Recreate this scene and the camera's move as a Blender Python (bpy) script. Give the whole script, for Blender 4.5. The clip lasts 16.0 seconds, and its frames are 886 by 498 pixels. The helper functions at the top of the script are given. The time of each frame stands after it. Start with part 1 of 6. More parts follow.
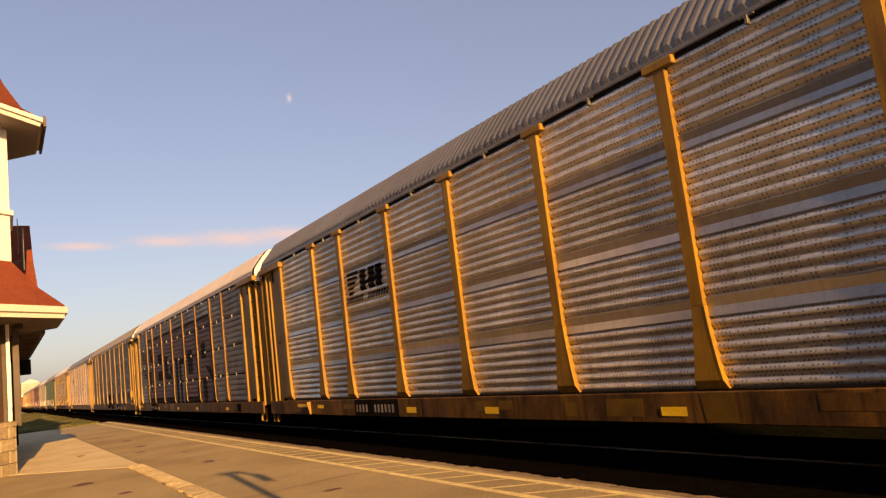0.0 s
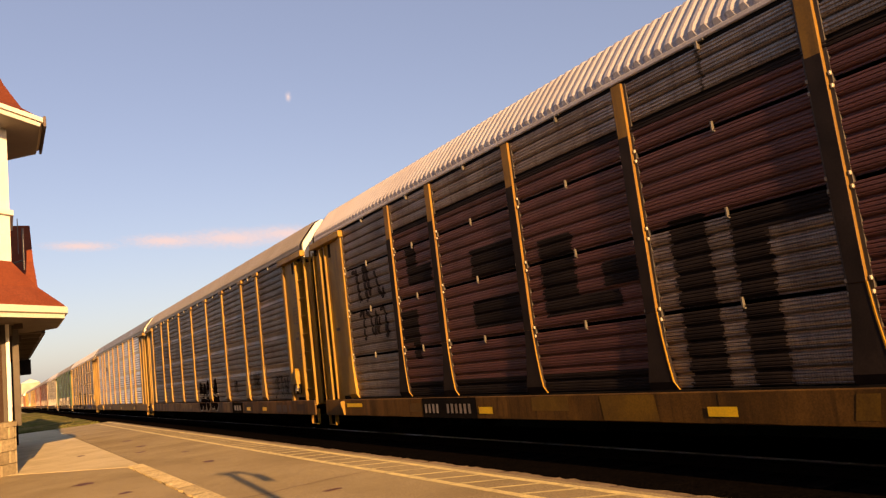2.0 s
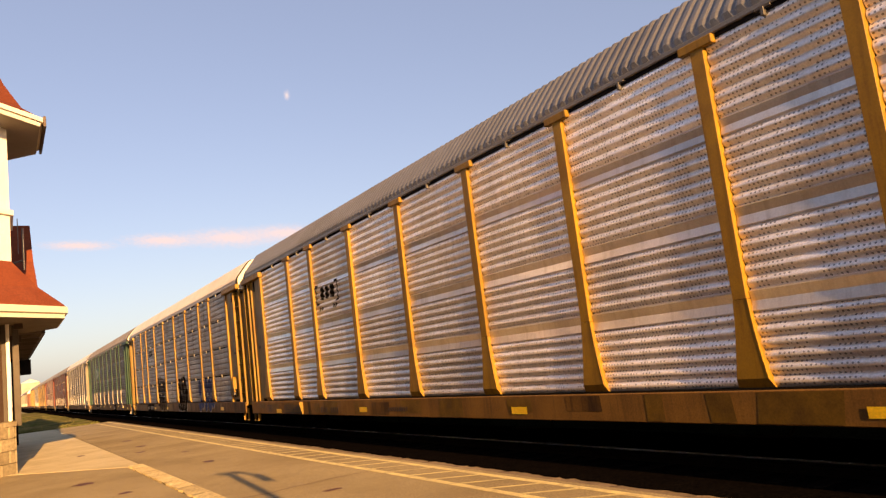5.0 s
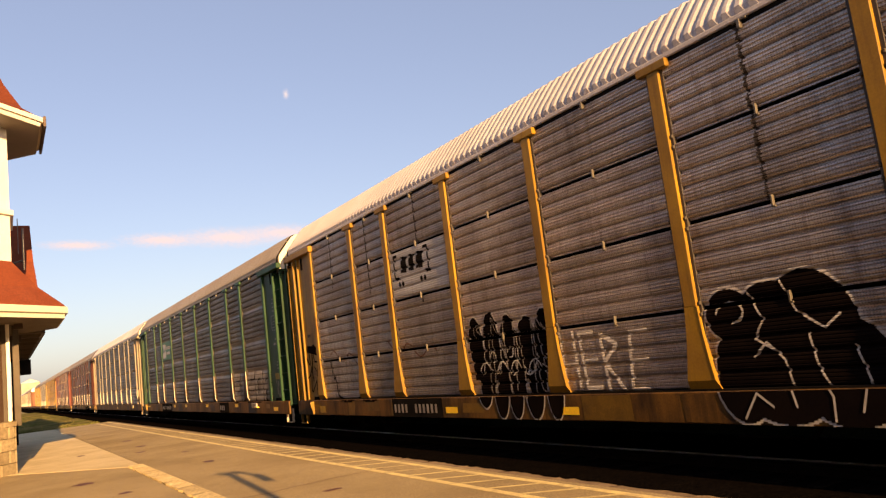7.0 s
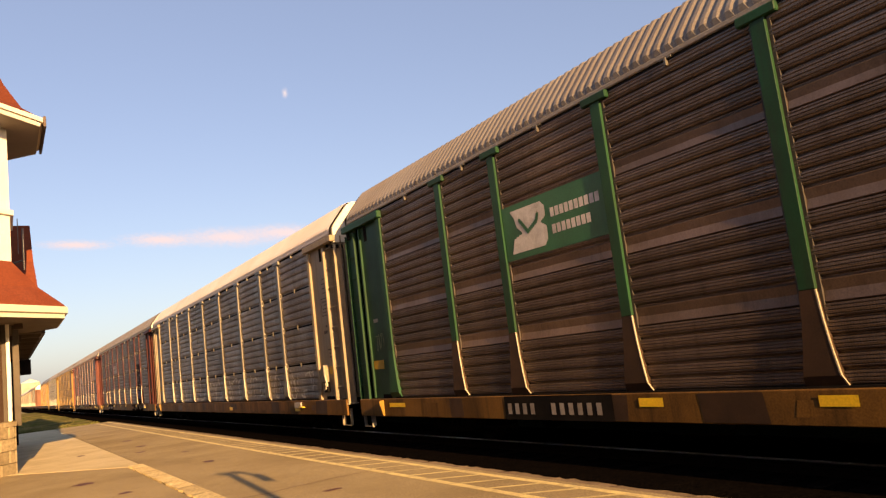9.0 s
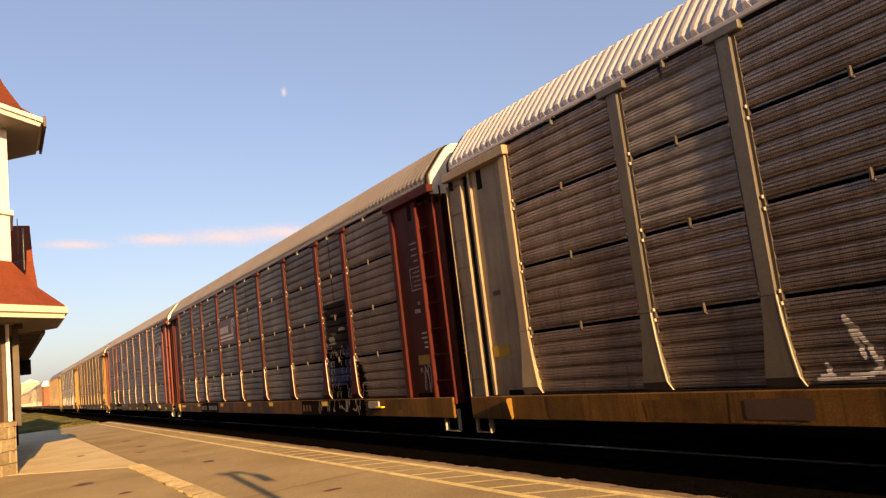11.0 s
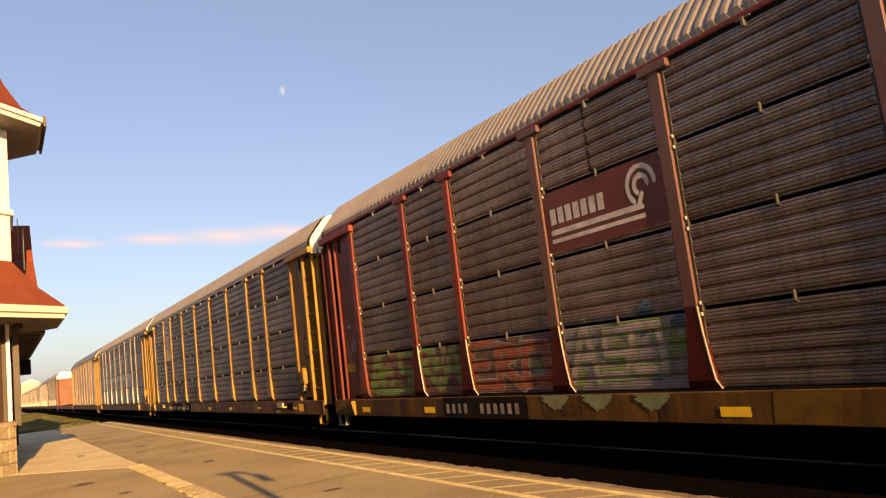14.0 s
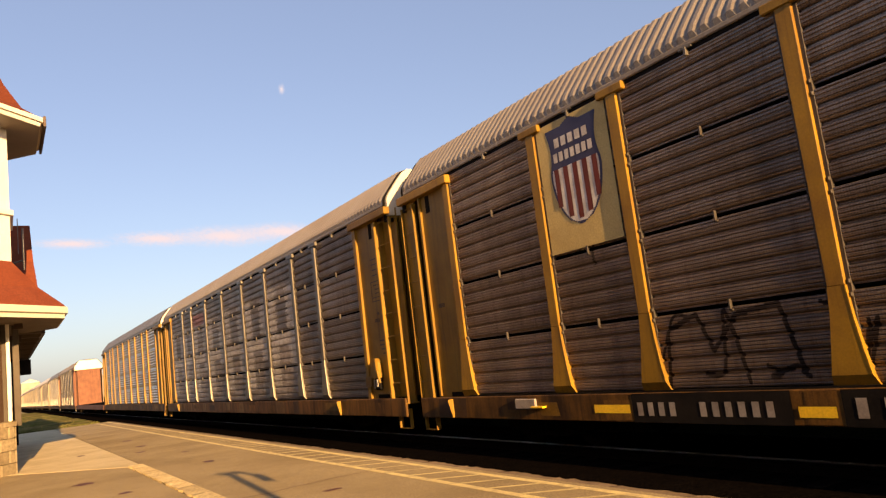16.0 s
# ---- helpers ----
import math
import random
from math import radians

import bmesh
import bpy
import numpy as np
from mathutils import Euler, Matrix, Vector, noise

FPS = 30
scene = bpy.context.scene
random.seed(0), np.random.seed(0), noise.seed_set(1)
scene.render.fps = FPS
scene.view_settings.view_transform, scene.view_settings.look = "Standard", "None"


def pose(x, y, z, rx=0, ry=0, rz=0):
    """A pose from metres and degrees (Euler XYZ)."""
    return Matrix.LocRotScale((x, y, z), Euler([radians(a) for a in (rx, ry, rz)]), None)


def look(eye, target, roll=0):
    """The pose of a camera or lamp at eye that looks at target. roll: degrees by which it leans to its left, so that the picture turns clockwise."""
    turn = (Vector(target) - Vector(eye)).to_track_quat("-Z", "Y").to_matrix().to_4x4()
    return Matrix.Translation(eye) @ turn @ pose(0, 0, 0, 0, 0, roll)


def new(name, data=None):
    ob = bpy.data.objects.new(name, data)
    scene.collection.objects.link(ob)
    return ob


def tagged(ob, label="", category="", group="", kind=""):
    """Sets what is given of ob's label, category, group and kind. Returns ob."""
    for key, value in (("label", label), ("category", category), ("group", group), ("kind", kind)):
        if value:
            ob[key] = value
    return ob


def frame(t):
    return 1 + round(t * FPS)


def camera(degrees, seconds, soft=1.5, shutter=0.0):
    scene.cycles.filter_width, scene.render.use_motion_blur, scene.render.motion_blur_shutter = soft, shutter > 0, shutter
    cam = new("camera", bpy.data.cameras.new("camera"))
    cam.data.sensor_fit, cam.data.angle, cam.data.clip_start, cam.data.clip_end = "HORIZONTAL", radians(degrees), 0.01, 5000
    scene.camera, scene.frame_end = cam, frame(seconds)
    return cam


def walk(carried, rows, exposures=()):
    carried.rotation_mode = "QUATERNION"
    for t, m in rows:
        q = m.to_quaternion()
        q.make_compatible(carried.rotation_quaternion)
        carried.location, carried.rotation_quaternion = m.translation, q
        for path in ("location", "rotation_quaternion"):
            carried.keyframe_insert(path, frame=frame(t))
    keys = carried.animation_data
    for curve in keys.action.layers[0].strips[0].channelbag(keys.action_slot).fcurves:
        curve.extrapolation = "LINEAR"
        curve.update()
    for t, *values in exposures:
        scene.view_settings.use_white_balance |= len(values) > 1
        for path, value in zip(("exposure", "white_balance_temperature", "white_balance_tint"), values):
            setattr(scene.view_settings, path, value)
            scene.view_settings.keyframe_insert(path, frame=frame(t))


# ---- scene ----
# The camera stands still on its stand, tilted up and leaning.
EYE = Vector((0.0, 0.0, 1.586))
YAW, PITCH, LEAN = radians(31.434), radians(7.952), -6.925
AIM = Vector((math.sin(YAW) * math.cos(PITCH), math.cos(YAW) * math.cos(PITCH), math.sin(PITCH)))
cam = camera(61.6, 16.0, soft=1.3)
walk(cam, [(0.0, look(EYE, EYE + AIM, LEAN)), (16.0, look(EYE, EYE + AIM, LEAN))],
     exposures=[(0.0, 1.47, 8400, 31), (1.0, 1.59, 8400, 31), (3.0, 1.61, 8250, 30), (6.0, 1.80, 8200, 28), (9.0, 1.76, 7800, 26), (12.0, 1.72, 7600, 25), (16.0, 1.75, 7600, 25)])

# ---- sun and sky: low evening sun from behind, almost along the track ----
SUN_WAY = Vector((0.078, 0.968, -0.238)).normalized()
sun = new("sun", bpy.data.lights.new("sun", "SUN"))
sun.data.energy, sun.data.angle, sun.data.color = 5.0, radians(0.5), (1.0, 0.69, 0.31)
sun.matrix_world = look((0, -60, 30), Vector((0, -60, 30)) + SUN_WAY)
world = bpy.data.worlds.new("evening_sky")
scene.world = world
world.use_nodes = True
wn = world.node_tree
sky = wn.nodes.new("ShaderNodeTexSky")
sky.sky_type = "NISHITA"
sky.sun_disc = False
sky.sun_elevation = radians(13.8)
sky.sun_rotation = math.atan2(-SUN_WAY.x, -SUN_WAY.y)
sky.altitude, sky.air_density, sky.dust_density, sky.ozone_density = 100.0, 1.0, 1.6, 2.5
# a thin even haze over the clear sky
haze = wn.nodes.new("ShaderNodeMix")
haze.data_type = "RGBA"
haze.inputs[0].default_value = 0.32
haze.inputs[7].default_value = (1.9, 2.66, 4.05, 1.0)
wn.links.new(sky.outputs[0], haze.inputs[6])
wn.links.new(haze.outputs[2], wn.nodes["Background"].inputs[0])
wn.nodes["Background"].inputs[1].default_value = 0.062


# ---- materials ----
def material(name, colour, rough=0.6, metal=0.0, second=None, scale=3.0, amount=0.5, fine=0.15, bump=0.15, bump_scale=40.0,
             stretch=(1, 1, 1), streak=None, streak_amount=0.0, emission=0.0, per_object=0.15, holes=0.0, hole=(0.062, 0.043), density=0.66, spec=None):
    """A worn surface: base colour broken by stains (second), fine grain, optional upright streaks and bump."""
    m = bpy.data.materials.new(name)
    m.use_nodes = True
    nt = m.node_tree
    N, L = nt.nodes, nt.links
    b = N["Principled BSDF"]
    b.inputs["Roughness"].default_value = rough
    b.inputs["Metallic"].default_value = metal
    b.inputs["Specular IOR Level"].default_value = spec if spec is not None else (0.12 if rough > 0.75 else 0.4)
    tc = N.new("ShaderNodeTexCoord")
    info = N.new("ShaderNodeObjectInfo")
    off = N.new("ShaderNodeVectorMath")
    off.operation = "MULTIPLY_ADD"
    shift = N.new("ShaderNodeCombineXYZ")
    L.new(info.outputs["Random"], shift.inputs[0])
    L.new(info.outputs["Random"], shift.inputs[1])
    L.new(tc.outputs["Object"], off.inputs[2])
    L.new(shift.outputs[0], off.inputs[0])
    off.inputs[1].default_value = (37.0, 53.0, 0.0)
    mp = N.new("ShaderNodeMapping")
    mp.inputs["Scale"].default_value = stretch
    L.new(off.outputs[0], mp.inputs[0])

    def noise_tex(s, detail, src):
        n = N.new("ShaderNodeTexNoise")
        n.inputs["Scale"].default_value = s
        n.inputs["Detail"].default_value = detail
        n.inputs["Roughness"].default_value = 0.6
        L.new(src, n.inputs["Vector"])
        return n.outputs["Fac"]

    def ramp(src, lo, hi):
        r = N.new("ShaderNodeMapRange")
        r.inputs[1].default_value, r.inputs[2].default_value = lo, hi
        L.new(src, r.inputs[0])
        return r.outputs[0]

    def mix(fac, a, c, kind="MIX"):
        x = N.new("ShaderNodeMix")
        x.data_type, x.blend_type = "RGBA", kind
        for sock, v in ((x.inputs[0], fac), (x.inputs[6], a), (x.inputs[7], c)):
            if isinstance(v, bpy.types.NodeSocket):
                L.new(v, sock)
            elif isinstance(v, tuple):
                sock.default_value = (*v, 1.0)
            else:
                sock.default_value = v
        return x.outputs[2]

    big = noise_tex(scale, 5.0, mp.outputs[0])
    second = second or tuple(c * 0.6 for c in colour)
    fac = N.new("ShaderNodeMath")
    fac.operation = "MULTIPLY"
    L.new(ramp(big, 0.38, 0.68), fac.inputs[0])
    fac.inputs[1].default_value = amount
    col = mix(fac.outputs[0], colour, second)
    if streak_amount:
        ms = N.new("ShaderNodeMapping")
        ms.inputs["Scale"].default_value = (6.0, 6.0, 0.35)
        L.new(off.outputs[0], ms.inputs[0])
        sf = N.new("ShaderNodeMath")
        sf.operation = "MULTIPLY"
        L.new(ramp(noise_tex(1.6, 6.0, ms.outputs[0]), 0.5, 0.72), sf.inputs[0])
        sf.inputs[1].default_value = streak_amount
        col = mix(sf.outputs[0], col, streak or second)
    grain = noise_tex(bump_scale, 3.0, off.outputs[0])
    g = N.new("ShaderNodeMapRange")
    g.inputs[1].default_value, g.inputs[2].default_value = 0.3, 0.7
    g.inputs[3].default_value, g.inputs[4].default_value = 1.0 - fine, 1.0 + fine
    L.new(grain, g.inputs[0])
    tint = N.new("ShaderNodeCombineColor")
    for i in range(3):
        L.new(g.outputs[0], tint.inputs[i])
    col = mix(1.0, col, tint.outputs[0], "MULTIPLY")
    if per_object:
        v = N.new("ShaderNodeMapRange")
        v.inputs[3].default_value, v.inputs[4].default_value = 1.0 - per_object, 1.0 + per_object
        L.new(info.outputs["Random"], v.inputs[0])
        t2 = N.new("ShaderNodeCombineColor")
        for i in range(3):
            L.new(v.outputs[0], t2.inputs[i])
        col = mix(1.0, col, t2.outputs[0], "MULTIPLY")
    if holes:
        # small punched holes in upright groups
        sep = N.new("ShaderNodeSeparateXYZ")
        L.new(tc.outputs["Object"], sep.inputs[0])
        grid = N.new("ShaderNodeCombineXYZ")
        for i, (axis, size) in enumerate(((1, hole[0]), (2, hole[1]))):
            d = N.new("ShaderNodeMath")
            d.operation = "DIVIDE"
            d.inputs[1].default_value = size
            L.new(sep.outputs[axis], d.inputs[0])
            L.new(d.outputs[0], grid.inputs[i])
        fr, fl = N.new("ShaderNodeVectorMath"), N.new("ShaderNodeVectorMath")
        fr.operation, fl.operation = "FRACTION", "FLOOR"
        L.new(grid.outputs[0], fr.inputs[0])
        L.new(grid.outputs[0], fl.inputs[0])
        dist = N.new("ShaderNodeVectorMath")
        dist.operation = "DISTANCE"
        dist.inputs[1].default_value = (0.5, 0.5, 0.0)
        L.new(fr.outputs[0], dist.inputs[0])
        near = N.new("ShaderNodeMath")
        near.operation = "LESS_THAN"
        near.inputs[1].default_value = 0.23
        L.new(dist.outputs["Value"], near.inputs[0])
        cell = N.new("ShaderNodeTexWhiteNoise")
        cell.noise_dimensions = "2D"
        L.new(fl.outputs[0], cell.inputs["Vector"])
        ms2 = N.new("ShaderNodeMapping")
        ms2.inputs["Scale"].default_value = (1.0, 5.0, 0.9)
        L.new(off.outputs[0], ms2.inputs[0])
        group = N.new("ShaderNodeMath")
        group.operation = "GREATER_THAN"
        addn = N.new("ShaderNodeMath")
        addn.operation = "MULTIPLY_ADD"
        addn.inputs[1].default_value = 0.3
        L.new(cell.outputs["Value"], addn.inputs[0])
        L.new(noise_tex(1.5, 2.0, ms2.outputs[0]), addn.inputs[2])
        L.new(addn.outputs[0], group.inputs[0])
        group.inputs[1].default_value = density
        both = N.new("ShaderNodeMath")
        both.operation = "MULTIPLY"
        L.new(near.outputs[0], both.inputs[0])
        L.new(group.outputs[0], both.inputs[1])
        amt = N.new("ShaderNodeMath")
        amt.operation = "MULTIPLY"
        amt.inputs[1].default_value = holes
        L.new(both.outputs[0], amt.inputs[0])
        col = mix(amt.outputs[0], col, (0.02, 0.018, 0.015))
    L.new(col, b.inputs["Base Color"])
    rr = N.new("ShaderNodeMapRange")
    rr.inputs[3].default_value, rr.inputs[4].default_value = max(rough - 0.12, 0.05), min(rough + 0.15, 1.0)
    L.new(big, rr.inputs[0])
    L.new(rr.outputs[0], b.inputs["Roughness"])
    if bump:
        bp = N.new("ShaderNodeBump")
        bp.inputs["Strength"].default_value = bump
        bp.inputs["Distance"].default_value = 0.01
        L.new(grain, bp.inputs["Height"])
        L.new(bp.outputs[0], b.inputs["Normal"])
    if emission:
        L.new(col, b.inputs["Emission Color"])
        b.inputs["Emission Strength"].default_value = emission
    return m


M = {
    "yellow": material("yellow_paint", (0.2188, 0.1209, 0.01214), 0.5, 0, (0.1227, 0.05684, 0.01214), 1.3, 0.6, 0.12, 0.1, streak=(0.05869, 0.02687, 0.00934), streak_amount=0.6, spec=0.25),
    "green": material("green_paint", (0.007, 0.045, 0.018), 0.5, 0, (0.007, 0.024, 0.011), 1.3, 0.6, streak=(0.018, 0.016, 0.011), streak_amount=0.4, spec=0.2),
    "red": material("oxide_red_paint", (0.05337, 0.006468, 0.00396), 0.55, 0, (0.02511, 0.004554, 0.003432), 1.3, 0.6, streak=(0.01566, 0.004554, 0.003432), streak_amount=0.5, spec=0.12),
    "brightred": material("faded_red_paint", (0.1232, 0.02241, 0.01306), 0.5, 0, (0.06844, 0.01306, 0.008221), 1.3, 0.6, streak=(0.04107, 0.0112, 0.007426), streak_amount=0.5, spec=0.2),
    "tan": material("tan_grey_paint", (0.238, 0.1872, 0.1248), 0.55, 0, (0.126, 0.0936, 0.07072), 1.3, 0.5, streak=(0.084, 0.05616, 0.03744), streak_amount=0.5, spec=0.25),
    "greyrib": material("galvanised_grey", (0.1061, 0.09613, 0.08288), 0.45, 0.4, (0.05967, 0.04972, 0.03978), 1.3, 0.5, streak=(0.05304, 0.03315, 0.01989), streak_amount=0.4),
    "silver": material("bright_galvanised_screen", (0.8865, 0.8467, 0.8294), 0.38, 0.62, (0.6065, 0.5564, 0.5184), 1.0, 0.65, 0.14, 0.05, streak=(0.4666, 0.3992, 0.3499), streak_amount=0.4, holes=0.7, hole=(0.06, 0.05), density=0.61),
    "grimy_silver": material("grimy_galvanised_screen", (0.593, 0.5552, 0.4997), 0.36, 0.74, (0.3756, 0.3331, 0.2799), 1.0, 0.65, 0.12, 0.05, streak=(0.2965, 0.2322, 0.1699), streak_amount=0.4, holes=0.7, hole=(0.06, 0.05), density=0.63),
    "grimy_silver_band": material("grimy_galvanised_band", (0.389, 0.37, 0.3501), 0.34, 0.85, (0.2593, 0.236, 0.206), 1.0, 0.6, 0.08, 0.04, streak=(0.2121, 0.1786, 0.1511), streak_amount=0.4),
    "silver_band": material("bright_galvanised_band", (0.7084, 0.667, 0.6274), 0.34, 0.8, (0.4807, 0.4269, 0.3708), 1.0, 0.6, 0.08, 0.04, streak=(0.3795, 0.3202, 0.2567), streak_amount=0.4),
    "brownscreen_band": material("rusty_brown_band", (0.16, 0.112, 0.0896), 0.45, 0.6, (0.088, 0.0592, 0.0448), 1.0, 0.7, 0.2, 0.1, streak=(0.064, 0.0416, 0.032), streak_amount=0.55),
    "dull": material("dull_galvanised_screen", (0.2683, 0.2228, 0.1987), 0.46, 0.88, (0.1393, 0.1062, 0.09029), 1.0, 0.75, 0.25, 0.12, streak=(0.1019, 0.07197, 0.05779), streak_amount=0.6, holes=0.55, hole=(0.034, 0.026), density=0.5),
    "dull_light": material("grey_galvanised_screen", (0.4153, 0.372, 0.3531), 0.46, 0.88, (0.2159, 0.181, 0.166), 1.0, 0.75, 0.25, 0.12, streak=(0.1495, 0.1139, 0.09536), streak_amount=0.6, holes=0.55, hole=(0.034, 0.026), density=0.5),
    "dull_dark": material("dark_weathered_screen", (0.2354, 0.1837, 0.1536), 0.46, 0.85, (0.1177, 0.0887, 0.07342), 1.0, 0.7, 0.2, 0.1, streak=(0.0863, 0.06017, 0.04672), streak_amount=0.55, holes=0.5, hole=(0.034, 0.026), density=0.5),
    "brownscreen": material("rusty_brown_screen", (0.1638, 0.1211, 0.09853), 0.45, 0.75, (0.0858, 0.05894, 0.04598), 1.0, 0.7, 0.2, 0.1, streak=(0.0624, 0.04142, 0.03284), streak_amount=0.55, holes=0.5, hole=(0.034, 0.026), density=0.5),
    "roofgrey": material("grey_galvanised_roof", (0.16, 0.152, 0.144), 0.42, 0.5, (0.096, 0.088, 0.08), 0.6, 0.5),
    "roofwhite": material("white_roof_paint", (0.357, 0.3339, 0.3363), 0.55, 0.0, (0.273, 0.2385, 0.228), 0.6, 0.6, 0.15),
    "rooftan": material("weathered_tan_roof", (0.2104, 0.182, 0.1498), 0.5, 0.2, (0.1457, 0.1133, 0.08904), 0.6, 0.5),
    "white": material("white_paint", (0.6, 0.54, 0.43), 0.55, 0, (0.4335, 0.3901, 0.3323), 1.2, 0.4),
    "signwhite": material("weathered_white_sign_paint", (0.4, 0.4, 0.42), 0.5, 0.1, (0.27, 0.26, 0.26), 1.6, 0.6, 0.15, streak=(0.16, 0.13, 0.11), streak_amount=0.4),
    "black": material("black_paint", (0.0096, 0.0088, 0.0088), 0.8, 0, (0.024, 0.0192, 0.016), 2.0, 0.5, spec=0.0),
    # running gear near black, sheen off, to deepen the shade under the cars
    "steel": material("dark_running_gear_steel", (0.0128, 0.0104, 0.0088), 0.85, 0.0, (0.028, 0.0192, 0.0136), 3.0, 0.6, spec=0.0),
    # rust colour taken near black to stand for shade by the wheels
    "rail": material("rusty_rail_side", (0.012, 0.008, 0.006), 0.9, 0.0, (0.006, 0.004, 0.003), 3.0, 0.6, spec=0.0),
    "railhead": material("polished_rail_head", (0.75, 0.72, 0.7), 0.4, 0.5, (0.3, 0.26, 0.23), 3.0, 0.5),
    "dirtyyellow": material("grimy_yellow_paint", (0.1771, 0.09155, 0.01437), 0.55, 0, (0.0759, 0.03924, 0.01307), 1.3, 0.7, 0.15, 0.1, streak=(0.04427, 0.02354, 0.01307), streak_amount=0.7, spec=0.2),
    "paleyellow": material("pale_yellow_sign_paint", (0.4, 0.3, 0.12), 0.5, 0, (0.28, 0.2, 0.08), 1.6, 0.5, spec=0.2),
    "sillpatch": material("fresh_yellow_sill_paint", (0.126, 0.06825, 0.00945), 0.55, 0, (0.063, 0.03255, 0.00735), 3.0, 0.8, 0.2, 0.1, spec=0.2),
    "stripe": material("reflective_yellow_sheet", (0.8, 0.5, 0.03), 0.35, 0, (0.6, 0.36, 0.03), 4.0, 0.4),
    "dullstripe": material("grimy_yellow_placard", (0.3, 0.18, 0.02), 0.5, 0, (0.16, 0.1, 0.02), 5.0, 0.6, spec=0.2),
    "asphalt": material("worn_tan_asphalt", (0.3319, 0.255, 0.1376), 0.85, 0, (0.2186, 0.1619, 0.08501), 0.45, 0.8, 0.38, 0.5, 55.0),
    "kerbstone": material("sunlit_tan_kerb_stone", (0.6, 0.47, 0.24), 0.85, 0, (0.36, 0.26, 0.12), 3.0, 0.8, 0.3, 0.6, 18.0),
    "concrete": material("pale_concrete", (0.5, 0.41, 0.25), 0.85, 0, (0.34, 0.27, 0.15), 0.8, 0.7, 0.25, 0.35, 50.0),
    "linepaint": material("worn_yellow_line_paint", (0.62, 0.49, 0.2), 0.7, 0, (0.34, 0.26, 0.13), 5.0, 0.9, 0.25, 0.2, 60.0),
    # ballast colour taken near black, in place of shade under the train
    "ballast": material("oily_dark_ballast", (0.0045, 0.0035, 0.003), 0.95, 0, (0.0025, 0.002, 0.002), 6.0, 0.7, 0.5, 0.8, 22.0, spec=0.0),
    "grass": material("dry_grass", (0.2, 0.165, 0.075), 0.9, 0, (0.1, 0.095, 0.035), 0.35, 0.7, 0.4, 0.6, 30.0),
    "verge": material("patchy_green_grass", (0.075, 0.085, 0.022), 0.9, 0, (0.2, 0.15, 0.07), 0.3, 0.9, 0.4, 0.6, 12.0, spec=0.0),
    "cream": material("cream_wall_paint", (0.58, 0.56, 0.52), 0.6, 0, (0.5, 0.46, 0.4), 1.0, 0.4),
    "trim": material("white_trim_paint", (0.5576, 0.5304, 0.4624), 0.55, 0, (0.476, 0.4284, 0.34), 2.0, 0.35),
    "shingle": material("red_brown_roof_shingle", (0.1382, 0.03456, 0.01472), 0.8, 0, (0.1014, 0.02304, 0.01104), 2.0, 0.6, 0.3, 0.4, 30.0),
    "brown": material("dark_brown_woodwork", (0.05, 0.0275, 0.0175), 0.6, 0, (0.03, 0.015, 0.01), 2.0, 0.5),
    "stone": material("tan_rock_faced_stone", (0.2016, 0.1632, 0.1056), 0.85, 0, (0.1344, 0.1008, 0.0624), 3.0, 0.6, 0.25, 0.8, 14.0),
    "wallboard": material("grey_brown_boards", (0.06, 0.0475, 0.035), 0.75, 0, (0.0375, 0.0275, 0.02), 2.0, 0.6),
    "lavender": material("pale_lavender_spray_paint", (0.22, 0.2, 0.21), 0.6, 0, (0.13, 0.11, 0.11), 3.0, 0.8),
    "brownspray": material("red_brown_spray_paint", (0.12, 0.06, 0.04), 0.6, 0, (0.08, 0.045, 0.03), 3.0, 0.8),
    "limespray": material("lime_green_spray_paint", (0.12, 0.2, 0.05), 0.6, 0, (0.09, 0.13, 0.05), 3.0, 0.8),
    "tealspray": material("teal_blue_spray_paint", (0.03, 0.08, 0.13), 0.6, 0, (0.04, 0.07, 0.09), 3.0, 0.8),
    "soffit": material("brown_soffit_boards", (0.09, 0.063, 0.045), 0.7, 0, (0.0585, 0.0405, 0.027), 2.0, 0.5),
    "rust": material("rust_stained_steel", (0.144, 0.054, 0.027), 0.7, 0.1, (0.072, 0.03, 0.018), 2.0, 0.6, streak=(0.048, 0.018, 0.012), streak_amount=0.5),
    "blue": material("dark_blue_spray_paint", (0.008, 0.02, 0.095), 0.6, 0, (0.006, 0.012, 0.05), 2.0, 0.6, spec=0.1),
    "blackspray": material("black_spray_paint", (0.0056, 0.004, 0.004), 0.8, 0, (0.0104, 0.0064, 0.0048), 2.0, 0.6, spec=0.0),
    "whitespray": material("white_spray_paint", (0.496, 0.464, 0.432), 0.6, 0, (0.256, 0.224, 0.2), 4.0, 0.7),
    "fadedwhite": material("faded_white_spray_paint", (0.27, 0.24, 0.2175), 0.6, 0, (0.135, 0.105, 0.09), 3.0, 0.8),
    "maroon": material("maroon_spray_paint", (0.09083, 0.03249, 0.03075), 0.5, 0.2, (0.05191, 0.02165, 0.02005), 1.5, 0.7),
    "greenspray": material("pale_green_spray_paint", (0.16, 0.2, 0.1), 0.6, 0, (0.1, 0.085, 0.05), 2.5, 0.8),
    "pinkspray": material("faded_pink_spray_paint", (0.3, 0.13, 0.11), 0.6, 0, (0.17, 0.09, 0.075), 2.5, 0.8),
    "orangespray": material("rust_orange_spray_paint", (0.26, 0.07, 0.03), 0.6, 0, (0.14, 0.05, 0.03), 2.5, 0.8),
    "signred": material("sign_red_paint", (0.0884, 0.01215, 0.007735), 0.5, 0, (0.05525, 0.009945, 0.00663), 1.5, 0.6),
